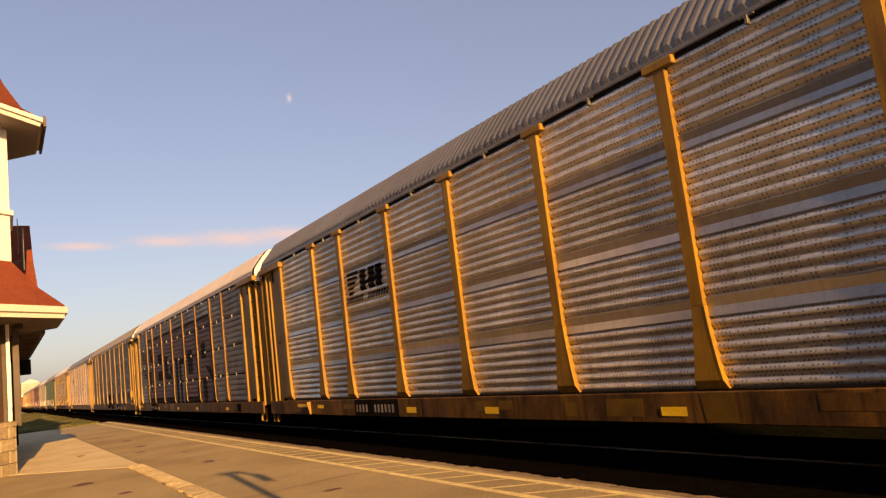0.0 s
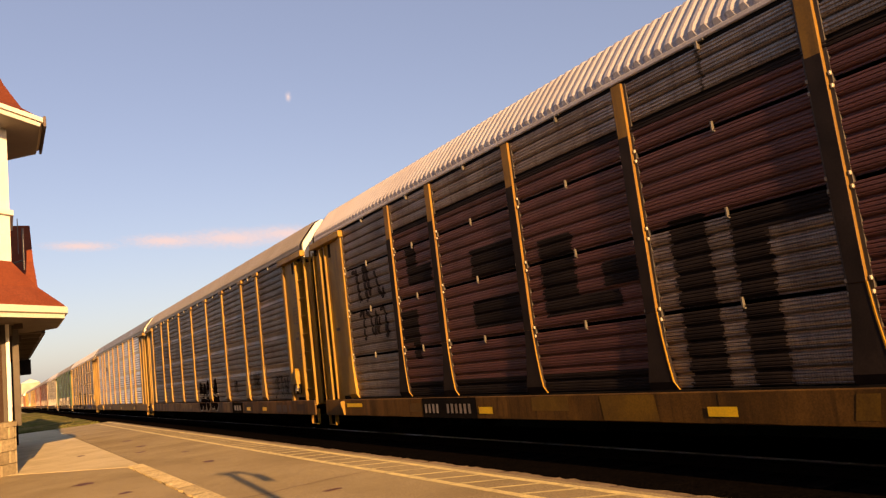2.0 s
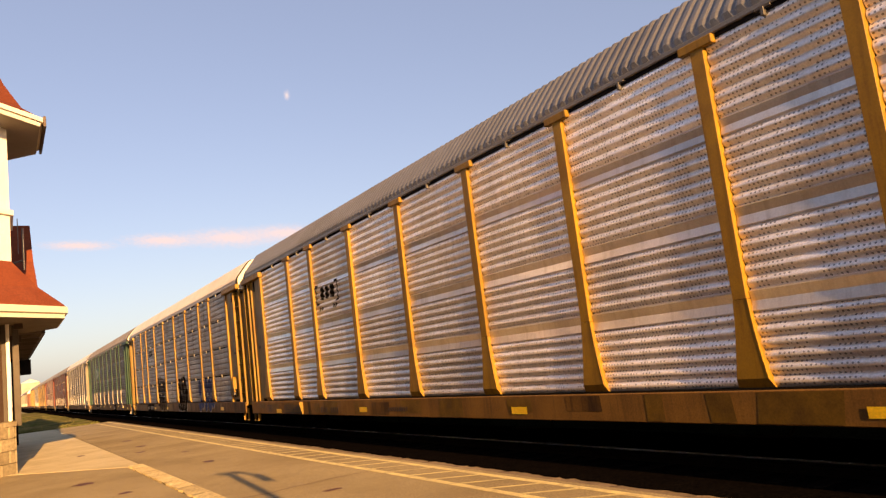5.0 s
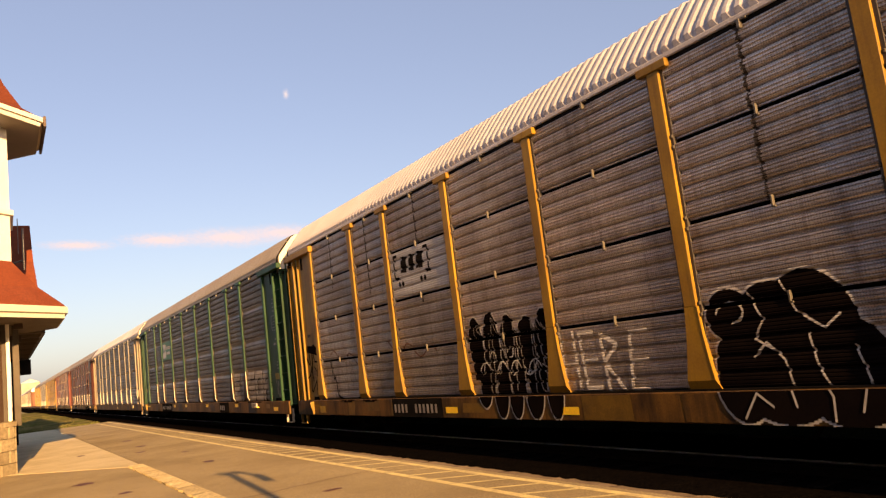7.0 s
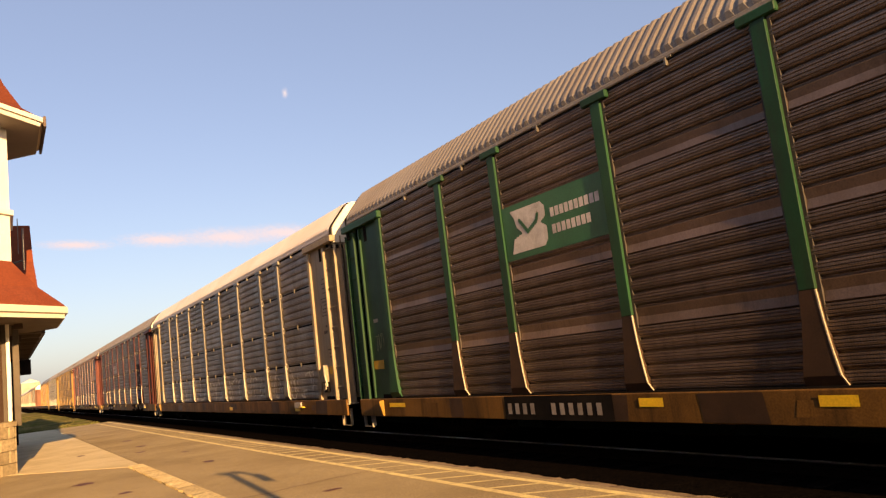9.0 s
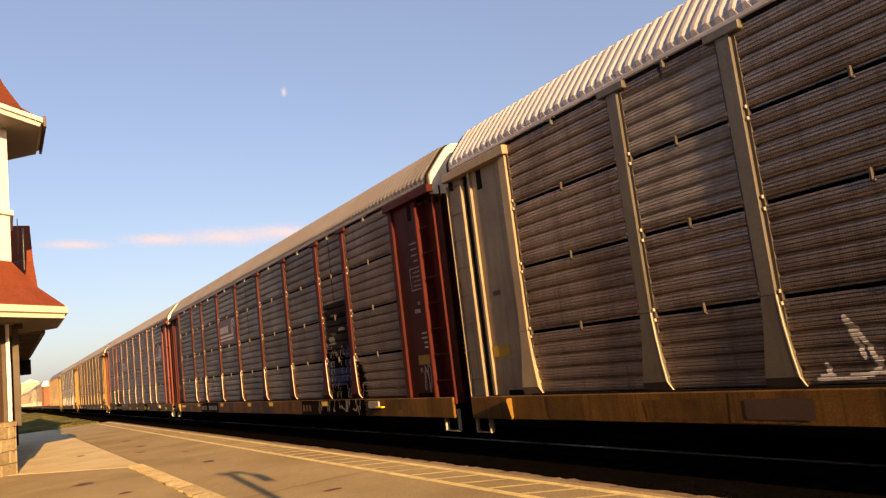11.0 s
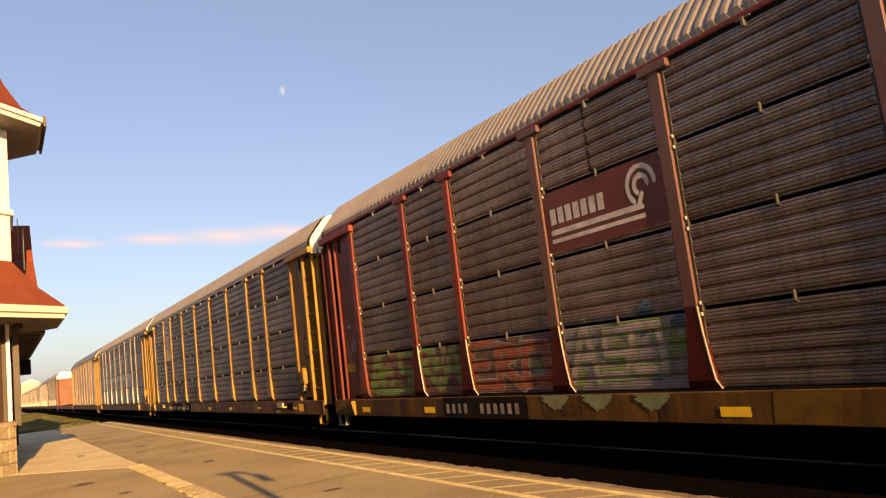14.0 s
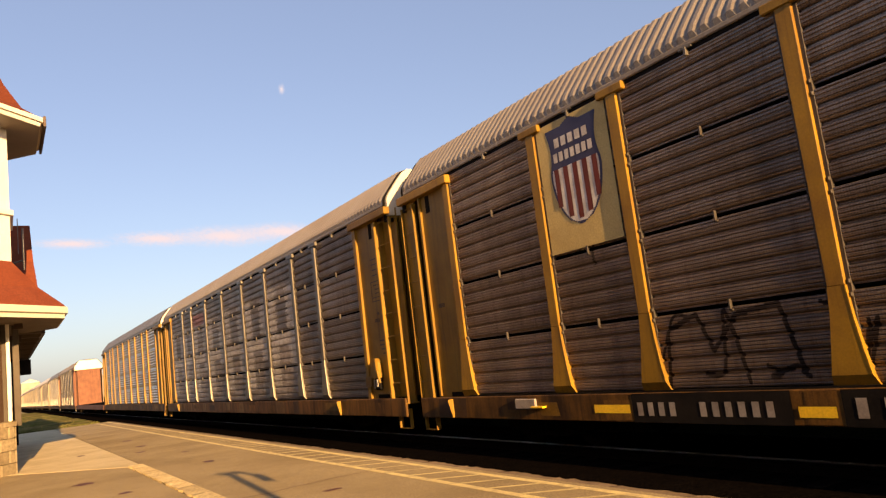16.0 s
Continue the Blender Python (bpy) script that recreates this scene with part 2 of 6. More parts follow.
    "signgreen": material("sign_green_paint", (0.012, 0.1, 0.04), 0.5, 0, (0.012, 0.06, 0.026), 1.5, 0.6),
    "navy": material("navy_sign_paint", (0.012, 0.016, 0.06), 0.5, 0, (0.02, 0.018, 0.04), 1.5, 0.5),
    "tar": material("dark_tar_patch", (0.09, 0.024, 0.012), 0.7, 0, (0.04, 0.014, 0.009), 4.0, 0.6),
    "hill": material("distant_woodland", (0.112, 0.105, 0.091), 0.95, 0, (0.14, 0.126, 0.105), 0.05, 0.6),
    "pinkrib": material("pink_faded_rib_paint", (0.1125, 0.0561, 0.0462), 0.5, 0.2, (0.07502, 0.0297, 0.0231), 1.3, 0.6),
    "sill": material("dirty_yellow_sill", (0.1275, 0.0612, 0.0136), 0.6, 0, (0.0221, 0.01105, 0.00595), 2.0, 1.0, 0.2, 0.15, stretch=(1.0, 1.0, 0.4), streak=(0.017, 0.00935, 0.00595), streak_amount=0.8, spec=0.15),
    "sill_dark": material("rusty_brown_sill", (0.125, 0.062, 0.016), 0.6, 0, (0.045, 0.024, 0.009), 1.3, 0.9, 0.25, 0.15, stretch=(1.0, 1.0, 0.5), streak=(0.02, 0.011, 0.006), streak_amount=0.6, spec=0.1),
    "sill_bright": material("tan_yellow_sill", (0.2, 0.1, 0.024), 0.6, 0, (0.12, 0.06, 0.018), 1.4, 0.8, 0.2, 0.15, streak=(0.06, 0.03, 0.012), streak_amount=0.5, spec=0.15),
    "coping": material("dirty_platform_edge_stone", (0.2, 0.14, 0.085), 0.9, 0, (0.11, 0.075, 0.045), 2.0, 0.8, 0.3, 0.5, 30.0),
    "greyspray": material("faded_black_spray_paint", (0.013, 0.010, 0.010), 0.7, 0, (0.03, 0.022, 0.02), 2.0, 0.6, spec=0.05),
    "clipdark": material("dirty_steel_clip", (0.05, 0.042, 0.036), 0.6, 0.3, (0.03, 0.024, 0.02), 3.0, 0.5),
    # for the added bank: near black, so the space under cars stays dark
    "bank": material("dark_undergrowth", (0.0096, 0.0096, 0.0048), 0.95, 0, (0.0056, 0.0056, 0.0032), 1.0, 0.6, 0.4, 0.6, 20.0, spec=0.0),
    "footbrown": material("rust_brown_rib_foot", (0.045, 0.02475, 0.015), 0.6, 0, (0.021, 0.0132, 0.009), 2.0, 0.7, spec=0.15),
    "gusset": material("bare_galvanised_gusset", (0.34, 0.3, 0.24), 0.5, 0.2, (0.22, 0.17, 0.12), 2.0, 0.5),
    "seam": material("black_stain", (0.04, 0.033, 0.029), 0.7, 0, (0.04, 0.032, 0.028), 3.0, 0.6, spec=0.0),
    # timber blackened too: the dark below the train is in its colour
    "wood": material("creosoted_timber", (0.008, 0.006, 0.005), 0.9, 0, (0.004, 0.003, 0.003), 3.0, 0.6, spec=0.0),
}


# ---- mesh helpers ----
def mesh_of(name, verts, faces, smooth=False):
    me = bpy.data.meshes.new(name)
    me.from_pydata(verts, [], faces)
    me.update()
    if smooth:
        me.polygons.foreach_set("use_smooth", [True] * len(me.polygons))
    return me


class Build:
    """Collects boxes, sweeps and prisms into one mesh."""

    def __init__(self):
        self.v, self.f = [], []

    def add(self, verts, faces):
        n = len(self.v)
        self.v += [tuple(p) for p in verts]
        self.f += [tuple(n + i for i in f) for f in faces]
        return self

    def box(self, x0, x1, y0, y1, z0, z1, bevel=0.0):
        b = min(bevel, abs(x1 - x0) / 2.1, abs(y1 - y0) / 2.1, abs(z1 - z0) / 2.1)
        if b <= 0:
            v = [(x, y, z) for z in (z0, z1) for y in (y0, y1) for x in (x0, x1)]
            return self.add(v, [(0, 2, 3, 1), (4, 5, 7, 6), (0, 1, 5, 4), (2, 6, 7, 3), (0, 4, 6, 2), (1, 3, 7, 5)])
        bm = bmesh.new()
        bmesh.ops.create_cube(bm, size=1.0, matrix=Matrix.Translation(((x0 + x1) / 2, (y0 + y1) / 2, (z0 + z1) / 2)) @ Matrix.Diagonal((x1 - x0, y1 - y0, z1 - z0, 1)))
        bmesh.ops.bevel(bm, geom=bm.edges[:], offset=b, segments=1, affect="EDGES")
        bm.verts.index_update()
        self.add([v.co[:] for v in bm.verts], [[v.index for v in f.verts] for f in bm.faces])
        bm.free()
        return self

    def bar(self, a, b, r, n=8):
        a, b = Vector(a), Vector(b)
        q = (b - a).to_track_quat("Z", "Y").to_matrix()
        ring = [q @ Vector((r * math.cos(2 * math.pi * i / n), r * math.sin(2 * math.pi * i / n), 0)) for i in range(n)]
        self.add([a + p for p in ring] + [b + p for p in ring],
                 [(i, (i + 1) % n, n + (i + 1) % n, n + i) for i in range(n)] + [tuple(range(n))[::-1], tuple(range(n, 2 * n))])
        return self

    def prism(self, poly, axis, lo, hi):
        """A polygon in the two other axes, drawn out along axis from lo to hi."""
        def at(p, h):
            return {"x": (h, p[0], p[1]), "y": (p[0], h, p[1]), "z": (p[0], p[1], h)}[axis]
        n = len(poly)
        self.add([at(p, lo) for p in poly] + [at(p, hi) for p in poly],
                 [(i, (i + 1) % n, n + (i + 1) % n, n + i) for i in range(n)] + [tuple(range(n))[::-1], tuple(range(n, 2 * n))])
        return self

    def mesh(self, name, smooth=False):
        me = mesh_of(name, self.v, self.f, smooth)
        bm = bmesh.new()
        bm.from_mesh(me)
        bmesh.ops.recalc_face_normals(bm, faces=bm.faces[:])
        bm.to_mesh(me)
        bm.free()
        return me


def part(name, me, mat, parent=None, label="", at=(0, 0, 0), turn=0.0):
    """One mesh object, under a thing or a part; alike pieces share their mesh, the material sits on the object."""
    ob = new(name, me)
    if not me.materials:
        me.materials.append(None)
    ob.material_slots[0].link = "OBJECT"
    ob.material_slots[0].material = mat
    ob.location = at
    if turn:
        ob.rotation_euler[2] = turn
    if parent is not None:
        ob.parent = parent
    if label:
        ob["label"] = label
    return ob


def solid(name, build, mat, kind="structure", label="", category="", smooth=False):
    return tagged(part(name, build.mesh(name, smooth), mat), label, category, kind=kind)


def thing(name, label, category, group="", m=None):
    ob = new(name)
    ob.empty_display_size = 0.3
    if m is not None:
        ob.matrix_world = m
    return tagged(ob, label, category, group)


RAIL = -0.25      # top of the rails
TRACK_X = 9.26   # middle of the track
PLAT = 0.05      # top of the platform

# ---- ground, track and platform ----
solid("ground", Build().box(-900, 900, -400, 2500, -1.0, -0.58), M["grass"], label="dry grassy ground round the station")
# near-black bed, drawn out past the track to hide bright ground
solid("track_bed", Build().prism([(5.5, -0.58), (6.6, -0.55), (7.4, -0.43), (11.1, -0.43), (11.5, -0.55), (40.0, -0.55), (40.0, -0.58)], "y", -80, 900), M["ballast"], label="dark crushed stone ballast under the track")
for side, x in (("near", TRACK_X - 0.755), ("far", TRACK_X + 0.755)):
    r = Build().prism([(x - 0.036, RAIL), (x + 0.036, RAIL), (x + 0.036, RAIL - 0.04), (x + 0.01, RAIL - 0.055), (x + 0.01, RAIL - 0.13),
                       (x + 0.07, RAIL - 0.16), (x - 0.07, RAIL - 0.16), (x - 0.01, RAIL - 0.13), (x - 0.01, RAIL - 0.055), (x - 0.036, RAIL - 0.04)], "y", -80, 900)
    rail_ob = solid("rail", r, M["rail"], label="dark rusty steel rail with a separate head")
    # only the near head is polished; the far one is coloured as shaded
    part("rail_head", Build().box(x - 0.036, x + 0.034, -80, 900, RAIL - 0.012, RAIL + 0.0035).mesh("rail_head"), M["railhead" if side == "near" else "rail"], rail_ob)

# platform of asphalt with a stone edge
platform = solid("platform", Build().box(2.5, 5.27, -30, 47, -0.7, PLAT), M["asphalt"], label="worn tan asphalt station platform")
edge_rng = random.Random(17)
edge = solid("platform_edge", Build().box(5.272, 5.45, -30, 47, -0.7, PLAT - 0.06), M["concrete"], label="weathered concrete platform edge")
edge_meshes = []
for k in range(6):
    n = 8
    v = [(5.274, 0, PLAT - 0.004), (5.274, 0.985, PLAT - 0.004)]
    rim = [(5.44 + edge_rng.uniform(-0.02, 0.025), 0.985 * (1 - i / n), PLAT - 0.01 - edge_rng.uniform(0, 0.012)) for i in range(n + 1)]
    low = [(x + 0.01, y, -0.3) for x, y, z in rim]
    f = [tuple(range(2 + n + 1))] + [(2 + i, 2 + n + 1 + i, 3 + n + 1 + i, 3 + i) for i in range(n)]
    edge_meshes.append(mesh_of("coping_stone", v + rim + low, f))
for i in range(72):
    part("coping_stone", edge_meshes[edge_rng.randrange(6)], M["coping"], edge, at=(0, -25 + i, 0))
for x, w in ((4.571, 0.10), (5.118, 0.09)):
    part("yellow_line", Build().box(x - w / 2, x + w / 2, -30, 46.6, PLAT - 0.01, PLAT + 0.004).mesh("yellow_line"), M["linepaint"], platform)
hatch = Build().add([(4.625, 0.36, 0), (5.07, 0.0, 0), (5.07, 0.09, 0), (4.625, 0.45, 0)], [(0, 1, 2, 3)]).mesh("hatch_stripe")
for i in range(100):
    part("hatch_stripe", hatch, M["linepaint"], platform, at=(0, -18 + i * 0.62, PLAT + 0.004))
forecourt = solid("forecourt", Build().box(-30, 2.24, -30, 22, -0.7, PLAT - 0.014), M["asphalt"], label="asphalt apron before the station")
kerb_base = solid("kerb", Build().box(2.26, 2.498, -30, 17.2, -0.7, PLAT - 0.02), M["concrete"], label="chipped pale stone kerb along the platform")
kerb_meshes = []
for k in range(5):
    rim = []
    for i in range(9):
        rim.append((2.24 + edge_rng.uniform(-0.02, 0.035), 0.98 * i / 8, PLAT + 0.012 + edge_rng.uniform(-0.012, 0.006)))
    v = rim + [(2.52, 0.98, PLAT + 0.012), (2.52, 0.0, PLAT + 0.012)] + [(x - 0.015, y, -0.3) for x, y, z in rim]
    f = [tuple(range(11))[::-1]] + [(i, i + 1, 12 + i, 11 + i) for i in range(8)]
    kerb_meshes.append(mesh_of("kerb_stone", v, f))
for i in range(40):
    part("kerb_stone", kerb_meshes[edge_rng.randrange(5)], M["kerbstone"], kerb_base, at=(0, 16.2 - i, 0))
solid("pavement", Build().prism([(-14, 22.1), (-14, 46.9), (2.495, 46.9), (2.495, 17.22), (2.26, 17.22), (0.3, 19.95), (-2.0, 22.1)], "z", -0.6, PLAT - 0.008), M["concrete"], label="pale concrete pavement slab beside the station")

# unseen wall beside and behind the camera, added to darken the cars' reflections
solid("wall_west", Build().box(-3.6, -3.2, -40, 18.6, -0.6, 6.0), M["wallboard"], label="added unseen wall that darkens reflections in the cars")

# grassy verge beyond the platform's end
verge_rng = random.Random(23)
vv, vf = [], []
for i in range(60):
    for j in range(16):
        edge_drop = 0.5 if j in (0, 15) or i in (0, 59) else 0.0
        vv.append((-3.0 + j * 0.56 + verge_rng.uniform(-0.15, 0.15), 47.1 + i * 1.6, 0.02 + 0.09 * verge_rng.random() - edge_drop))
for i in range(59):
    vf += [(16 * i + j, 16 * i + j + 1, 16 * i + 17 + j, 16 * i + 16 + j) for j in range(15)]
tagged(part("grass_verge", mesh_of("grass_verge", vv, vf), M["verge"]), "patchy green and dry grass beyond the platform", "grass", kind="stuff")
bv, bf = [], []
for i in range(2600):
    x, y = verge_rng.uniform(-1.0, 4.9), 47.4 + 60 * verge_rng.random() ** 1.6
    a, h = verge_rng.uniform(0, 6.28), verge_rng.uniform(0.02, 0.09)
    w, n = 0.05, len(bv)
    bv += [(x - w * math.cos(a), y - w * math.sin(a), 0.02), (x + w * math.cos(a), y + w * math.sin(a), 0.02), (x + verge_rng.uniform(-0.08, 0.08), y + verge_rng.uniform(-0.08, 0.08), 0.03 + h)]
    bf.append((n, n + 1, n + 2))
tagged(part("grass_tufts", mesh_of("grass_tufts", bv, bf), M["verge"]), "short tufts of green and dry grass", "grass", kind="stuff")

# ---- station building: octagonal turret with a skirt roof ----
CX, CY = -1.78, 21.2


def octagon(a):
    r = a / math.cos(math.pi / 8)
    return [(CX + r * math.cos(math.pi / 8 + i * math.pi / 4), CY + r * math.sin(math.pi / 8 + i * math.pi / 4)) for i in range(8)]


def rings(levels, close=True):
    """An eight-sided shell through rings of (half-width, height)."""
    b = Build()
    v = [(x, y, z) for a, z in levels for x, y in octagon(a)]
    f = [(8 * k + i, 8 * k + (i + 1) % 8, 8 * k + 8 + (i + 1) % 8, 8 * k + 8 + i) for k in range(len(levels) - 1) for i in range(8)]
    if close:
        f += [tuple(range(8))[::-1], tuple(range(len(v) - 8, len(v)))]
    return b.add(v, f)


station = thing("station_building", "cream station turret with red-brown bell roofs", "building", m=pose(0, 0, 0))
part("plinth", rings([(2.02, -0.6), (2.02, 1.1), (2.1, 1.12), (2.1, 1.22), (1.98, 1.24)]).mesh("plinth"), M["stone"], station, "tan rock-faced stone plinth")
part("lower_wall", rings([(1.92, 1.2), (1.92, 3.7)]).mesh("lower_wall"), M["brown"], station, "dark brown boarded wall")
part("turret_wall", rings([(2.12, 4.3), (2.12, 8.3)]).mesh("turret_wall"), M["cream"], station)
part("skirt_roof", rings([(3.22, 3.75), (3.16, 3.83), (2.65, 4.3), (2.26, 4.8), (2.1, 5.02)]).mesh("skirt_roof"), M["shingle"], station)
part("skirt_fascia", rings([(3.12, 3.5), (3.17, 3.5), (3.17, 3.6), (3.24, 3.62), (3.24, 3.77), (3.12, 3.77)]).mesh("skirt_fascia"), M["trim"], station)
part("skirt_soffit", rings([(3.14, 3.49), (1.94, 3.55), (1.94, 3.65), (3.14, 3.57)]).mesh("skirt_soffit"), M["soffit"], station)
part("turret_roof", rings([(2.9, 8.52), (2.75, 8.6), (2.46, 8.82), (2.1, 9.45), (1.88, 10.0), (1.4, 11.5), (0.8, 13.3), (0.05, 15.0)]).mesh("turret_roof"), M["shingle"], station)
part("turret_fascia", rings([(2.78, 8.3), (2.84, 8.3), (2.86, 8.4), (2.91, 8.41), (2.91, 8.52), (2.78, 8.54)]).mesh("turret_fascia"), M["trim"], station)
part("turret_soffit", rings([(2.83, 8.29), (2.13, 8.28), (2.13, 8.4), (2.83, 8.4)]).mesh("turret_soffit"), M["rooftan"], station)
part("corner_post", Build().box(0.155, 0.235, 20.3, 20.4, 1.24, 3.55, 0.008).mesh("corner_post"), M["trim"], station, "white painted corner post")
part("corner_board", Build().box(-0.02, 0.15, 20.33, 20.45, 1.24, 3.55, 0.008).mesh("corner_board"), M["wallboard"], station, "grey-brown corner board")
for i in range(3):
    part("wall_board", Build().box(-0.3 + i * 0.1, -0.215 + i * 0.1, 20.0 + i * 0.11, 20.1 + i * 0.11, 1.24, 3.55, 0.006).mesh("wall_board"), M["brown"], station)
part("back_post", Build().box(0.29, 0.43, 20.72, 20.86, 1.1, 3.5, 0.01).mesh("back_post"), M["wallboard"], station)
part("eave_box", Build().box(0.34, 0.52, 20.3, 20.42, 3.36, 3.49, 0.01).mesh("eave_box"), M["brown"], station, "small brown box under the eave")
part("string_course", rings([(2.1, 6.1), (2.2, 6.12), (2.2, 6.24), (2.1, 6.26)]).mesh("string_course"), M["trim"], station)
part("hall_wall", Build().box(-8.0, 0.25, 23.2, 34.5, -0.6, 3.6).mesh("hall_wall"), M["brown"], station)
def hip(levels):
    """A hipped roof through rectangles of (x0, x1, y0, y1, z)."""
    v = [(x, y, z) for x0, x1, y0, y1, z in levels for x, y in ((x0, y0), (x1, y0), (x1, y1), (x0, y1))]
    n = len(levels)
    return Build().add(v, [(4 * k + i, 4 * k + (i + 1) % 4, 4 * k + 4 + (i + 1) % 4, 4 * k + 4 + i) for k in range(n - 1) for i in range(4)] + [(3, 2, 1, 0), tuple(range(4 * n - 4, 4 * n))])
part("hall_roof", hip([(-9.3, 1.12, 22.6, 36.0, 3.62), (-9.2, 1.1, 22.7, 35.9, 3.75), (-8.4, 1.08, 25.0, 34.2, 4.9), (-8.2, 1.04, 26.5, 33.6, 6.0), (-8.0, 1.02, 27.6, 33.0, 7.4)]).mesh("hall_roof"), M["shingle"], station)
part("hall_fascia", Build().box(1.04, 1.13, 23.2, 36.05, 3.45, 3.7).box(-9.3, 1.04, 35.95, 36.05, 3.45, 3.7).mesh("hall_fascia"), M["brown"], station)
part("hall_soffit", Build().box(0.25, 1.04, 23.2, 35.95, 3.47, 3.51).mesh("hall_soffit"), M["soffit"], station)
for i in range(9):
    part("rafter_tail", Build().box(0.2, 1.03, 0, 0.09, 3.37, 3.465).mesh("rafter_tail") if i == 0 else CACHE_RAFTER, M["soffit"], station, at=(0, 23.4 + i * 1.45, 0))
    if i == 0:
        CACHE_RAFTER = bpy.data.meshes["rafter_tail"]
part("hall_post", Build().box(0.42, 0.58, 34.3, 34.46, -0.6, 3.45, 0.01).mesh("hall_post"), M["wood"], station)
part("bracket", Build().box(0.13, 0.5, 21.2, 21.32, 3.12, 3.28, 0.01).box(0.13, 0.22, 21.2, 21.32, 2.85, 3.48, 0.01).mesh("bracket"), M["brown"], station)
part("antenna", Build().bar((0.62, 25.6, 6.1), (0.62, 25.6, 7.2), 0.012, 6).bar((0.75, 25.6, 5.6), (0.75, 25.6, 6.9), 0.03, 6).bar((0.4, 25.6, 5.8), (0.75, 25.6, 5.9), 0.03, 6).mesh("antenna"), M["greyrib"], station)
tagged(part("hanging_sign", Build().box(0.72, 1.12, 34.7, 34.8, 2.75, 3.35, 0.01).bar((0.8, 34.75, 3.3), (0.8, 34.75, 3.48), 0.012, 6).bar((1.04, 34.75, 3.3), (1.04, 34.75, 3.48), 0.012, 6).mesh("hanging_sign"), M["black"]), "black board hanging under the station eave", "sign")

# rock-faced stones of the plinth, course by course
stone_mesh = {}
for row in range(4):
    for face in range(8):
        o = octagon(2.03)
        a, b = Vector(o[face]), Vector(o[(face + 1) % 8])
        if (a + b).y / 2 > CY + 1.8 or (a + b).x / 2 < CX - 1.8:
            continue
        u = 0.0 if row % 2 else -0.25
        run = (b - a).length
        while u < run - 0.05:
            w = 0.5
            lo, hi = max(u, 0.01), min(u + w - 0.015, run - 0.01)
            u += w
            if hi - lo < 0.08:
                continue
            key = round(hi - lo, 2)
            if key not in stone_mesh:
                stone_mesh[key] = Build().prism([(0.0, 0.0), (hi - lo, 0.0), (hi - lo - 0.03, -0.05), (0.03, -0.05)], "z", 0.0, 0.265).mesh("stone")
            p = a + (b - a).normalized() * lo
            ob = part("stone", stone_mesh[key], M["stone"], station, at=(p.x, p.y, 0.02 + row * 0.28))
            ob.rotation_euler[2] = math.atan2((b - a).y, (b - a).x)

# tar and rust patches on the asphalt
patch_rng = random.Random(3)
for x, y, w, d in ((1.24, 15.4, 0.2, 0.42), (1.63, 13.0, 0.11, 0.25), (3.41, 26.09, 0.13, 0.5), (3.33, 22.75, 0.14, 0.45), (2.97, 20.59, 0.12, 0.32), (3.65, 18.55, 0.08, 0.25), (3.47, 15.45, 0.12, 0.35), (3.59, 9.24, 0.13, 0.15), (1.81, 22.73, 0.1, 0.4)):
    ring = []
    for i in range(14):
        a = 2 * math.pi * i / 14
        r = patch_rng.uniform(0.55, 1.0)
        ring.append((1.25 * r * w * math.cos(a), r * d * 0.62 * math.sin(a), 0.0))
    z = PLAT + 0.004 if x > 2.6 else (PLAT - 0.004 if y > 19.0 else PLAT - 0.010)
    part("tar_patch", mesh_of("tar_patch", ring, [tuple(range(14))]), M["tar"], platform if x > 2.6 else forecourt, at=(x, y, z))

# crack sealed across the platform
crack = Build()
pts = [(2.54, 10.1)]
while pts[-1][0] < 4.7:
    pts.append((pts[-1][0] + 0.2, pts[-1][1] + patch_rng.uniform(-0.06, 0.10)))
for (x0, y0), (x1, y1) in zip(pts, pts[1:]):
    crack.add([(x0, y0 - 0.012, PLAT + 0.003), (x1, y1 - 0.012, PLAT + 0.003), (x1, y1 + 0.012, PLAT + 0.003), (x0, y0 + 0.012, PLAT + 0.003)], [(0, 1, 2, 3)])
part("crack", crack.mesh("crack"), M["tar"], platform)

# street lamp behind the camera; only its shadow reaches the view
street_lamp = thing("street_lamp", "dark metal street lamp with a curved arm", "street lamp", m=pose(2.09, -0.95, PLAT - 0.014))
part("pole", Build().bar((0, 0, 0), (0, 0, 3.45), 0.06, 10).bar((0, 0, 0), (0, 0, 0.6), 0.14, 10).mesh("pole"), M["black"], street_lamp)
arm = Build()
prev = Vector((0, 0, 3.35))
for i in range(1, 9):
    a = i / 8
    q = Vector((0.27 * a, -0.26 * a, 3.35 + 0.14 * math.sin(math.pi * a) - 0.1 * a))
    arm.bar(prev, q, 0.04, 8)
    prev = q
part("arm", arm.mesh("arm"), M["black"], street_lamp)
part("lamp_head", Build().bar(prev + Vector((0, 0, -0.2)), prev + Vector((0.02, 0, 0.05)), 0.075, 10).mesh("lamp_head"), M["black"], street_lamp)
part("finial", Build().bar((0, 0, 3.4), (-0.12, 0.22, 3.42), 0.04, 8).mesh("finial"), M["black"], street_lamp)

# sleepers of the track, the stretch the camera looks along
sleeper = Build().box(TRACK_X - 1.3, TRACK_X + 1.3, -0.11, 0.11, -0.5, -0.415, 0.01).mesh("sleeper")
bed = bpy.data.objects["track_bed"]
for i in range(150):
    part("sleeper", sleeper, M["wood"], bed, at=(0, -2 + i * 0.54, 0))

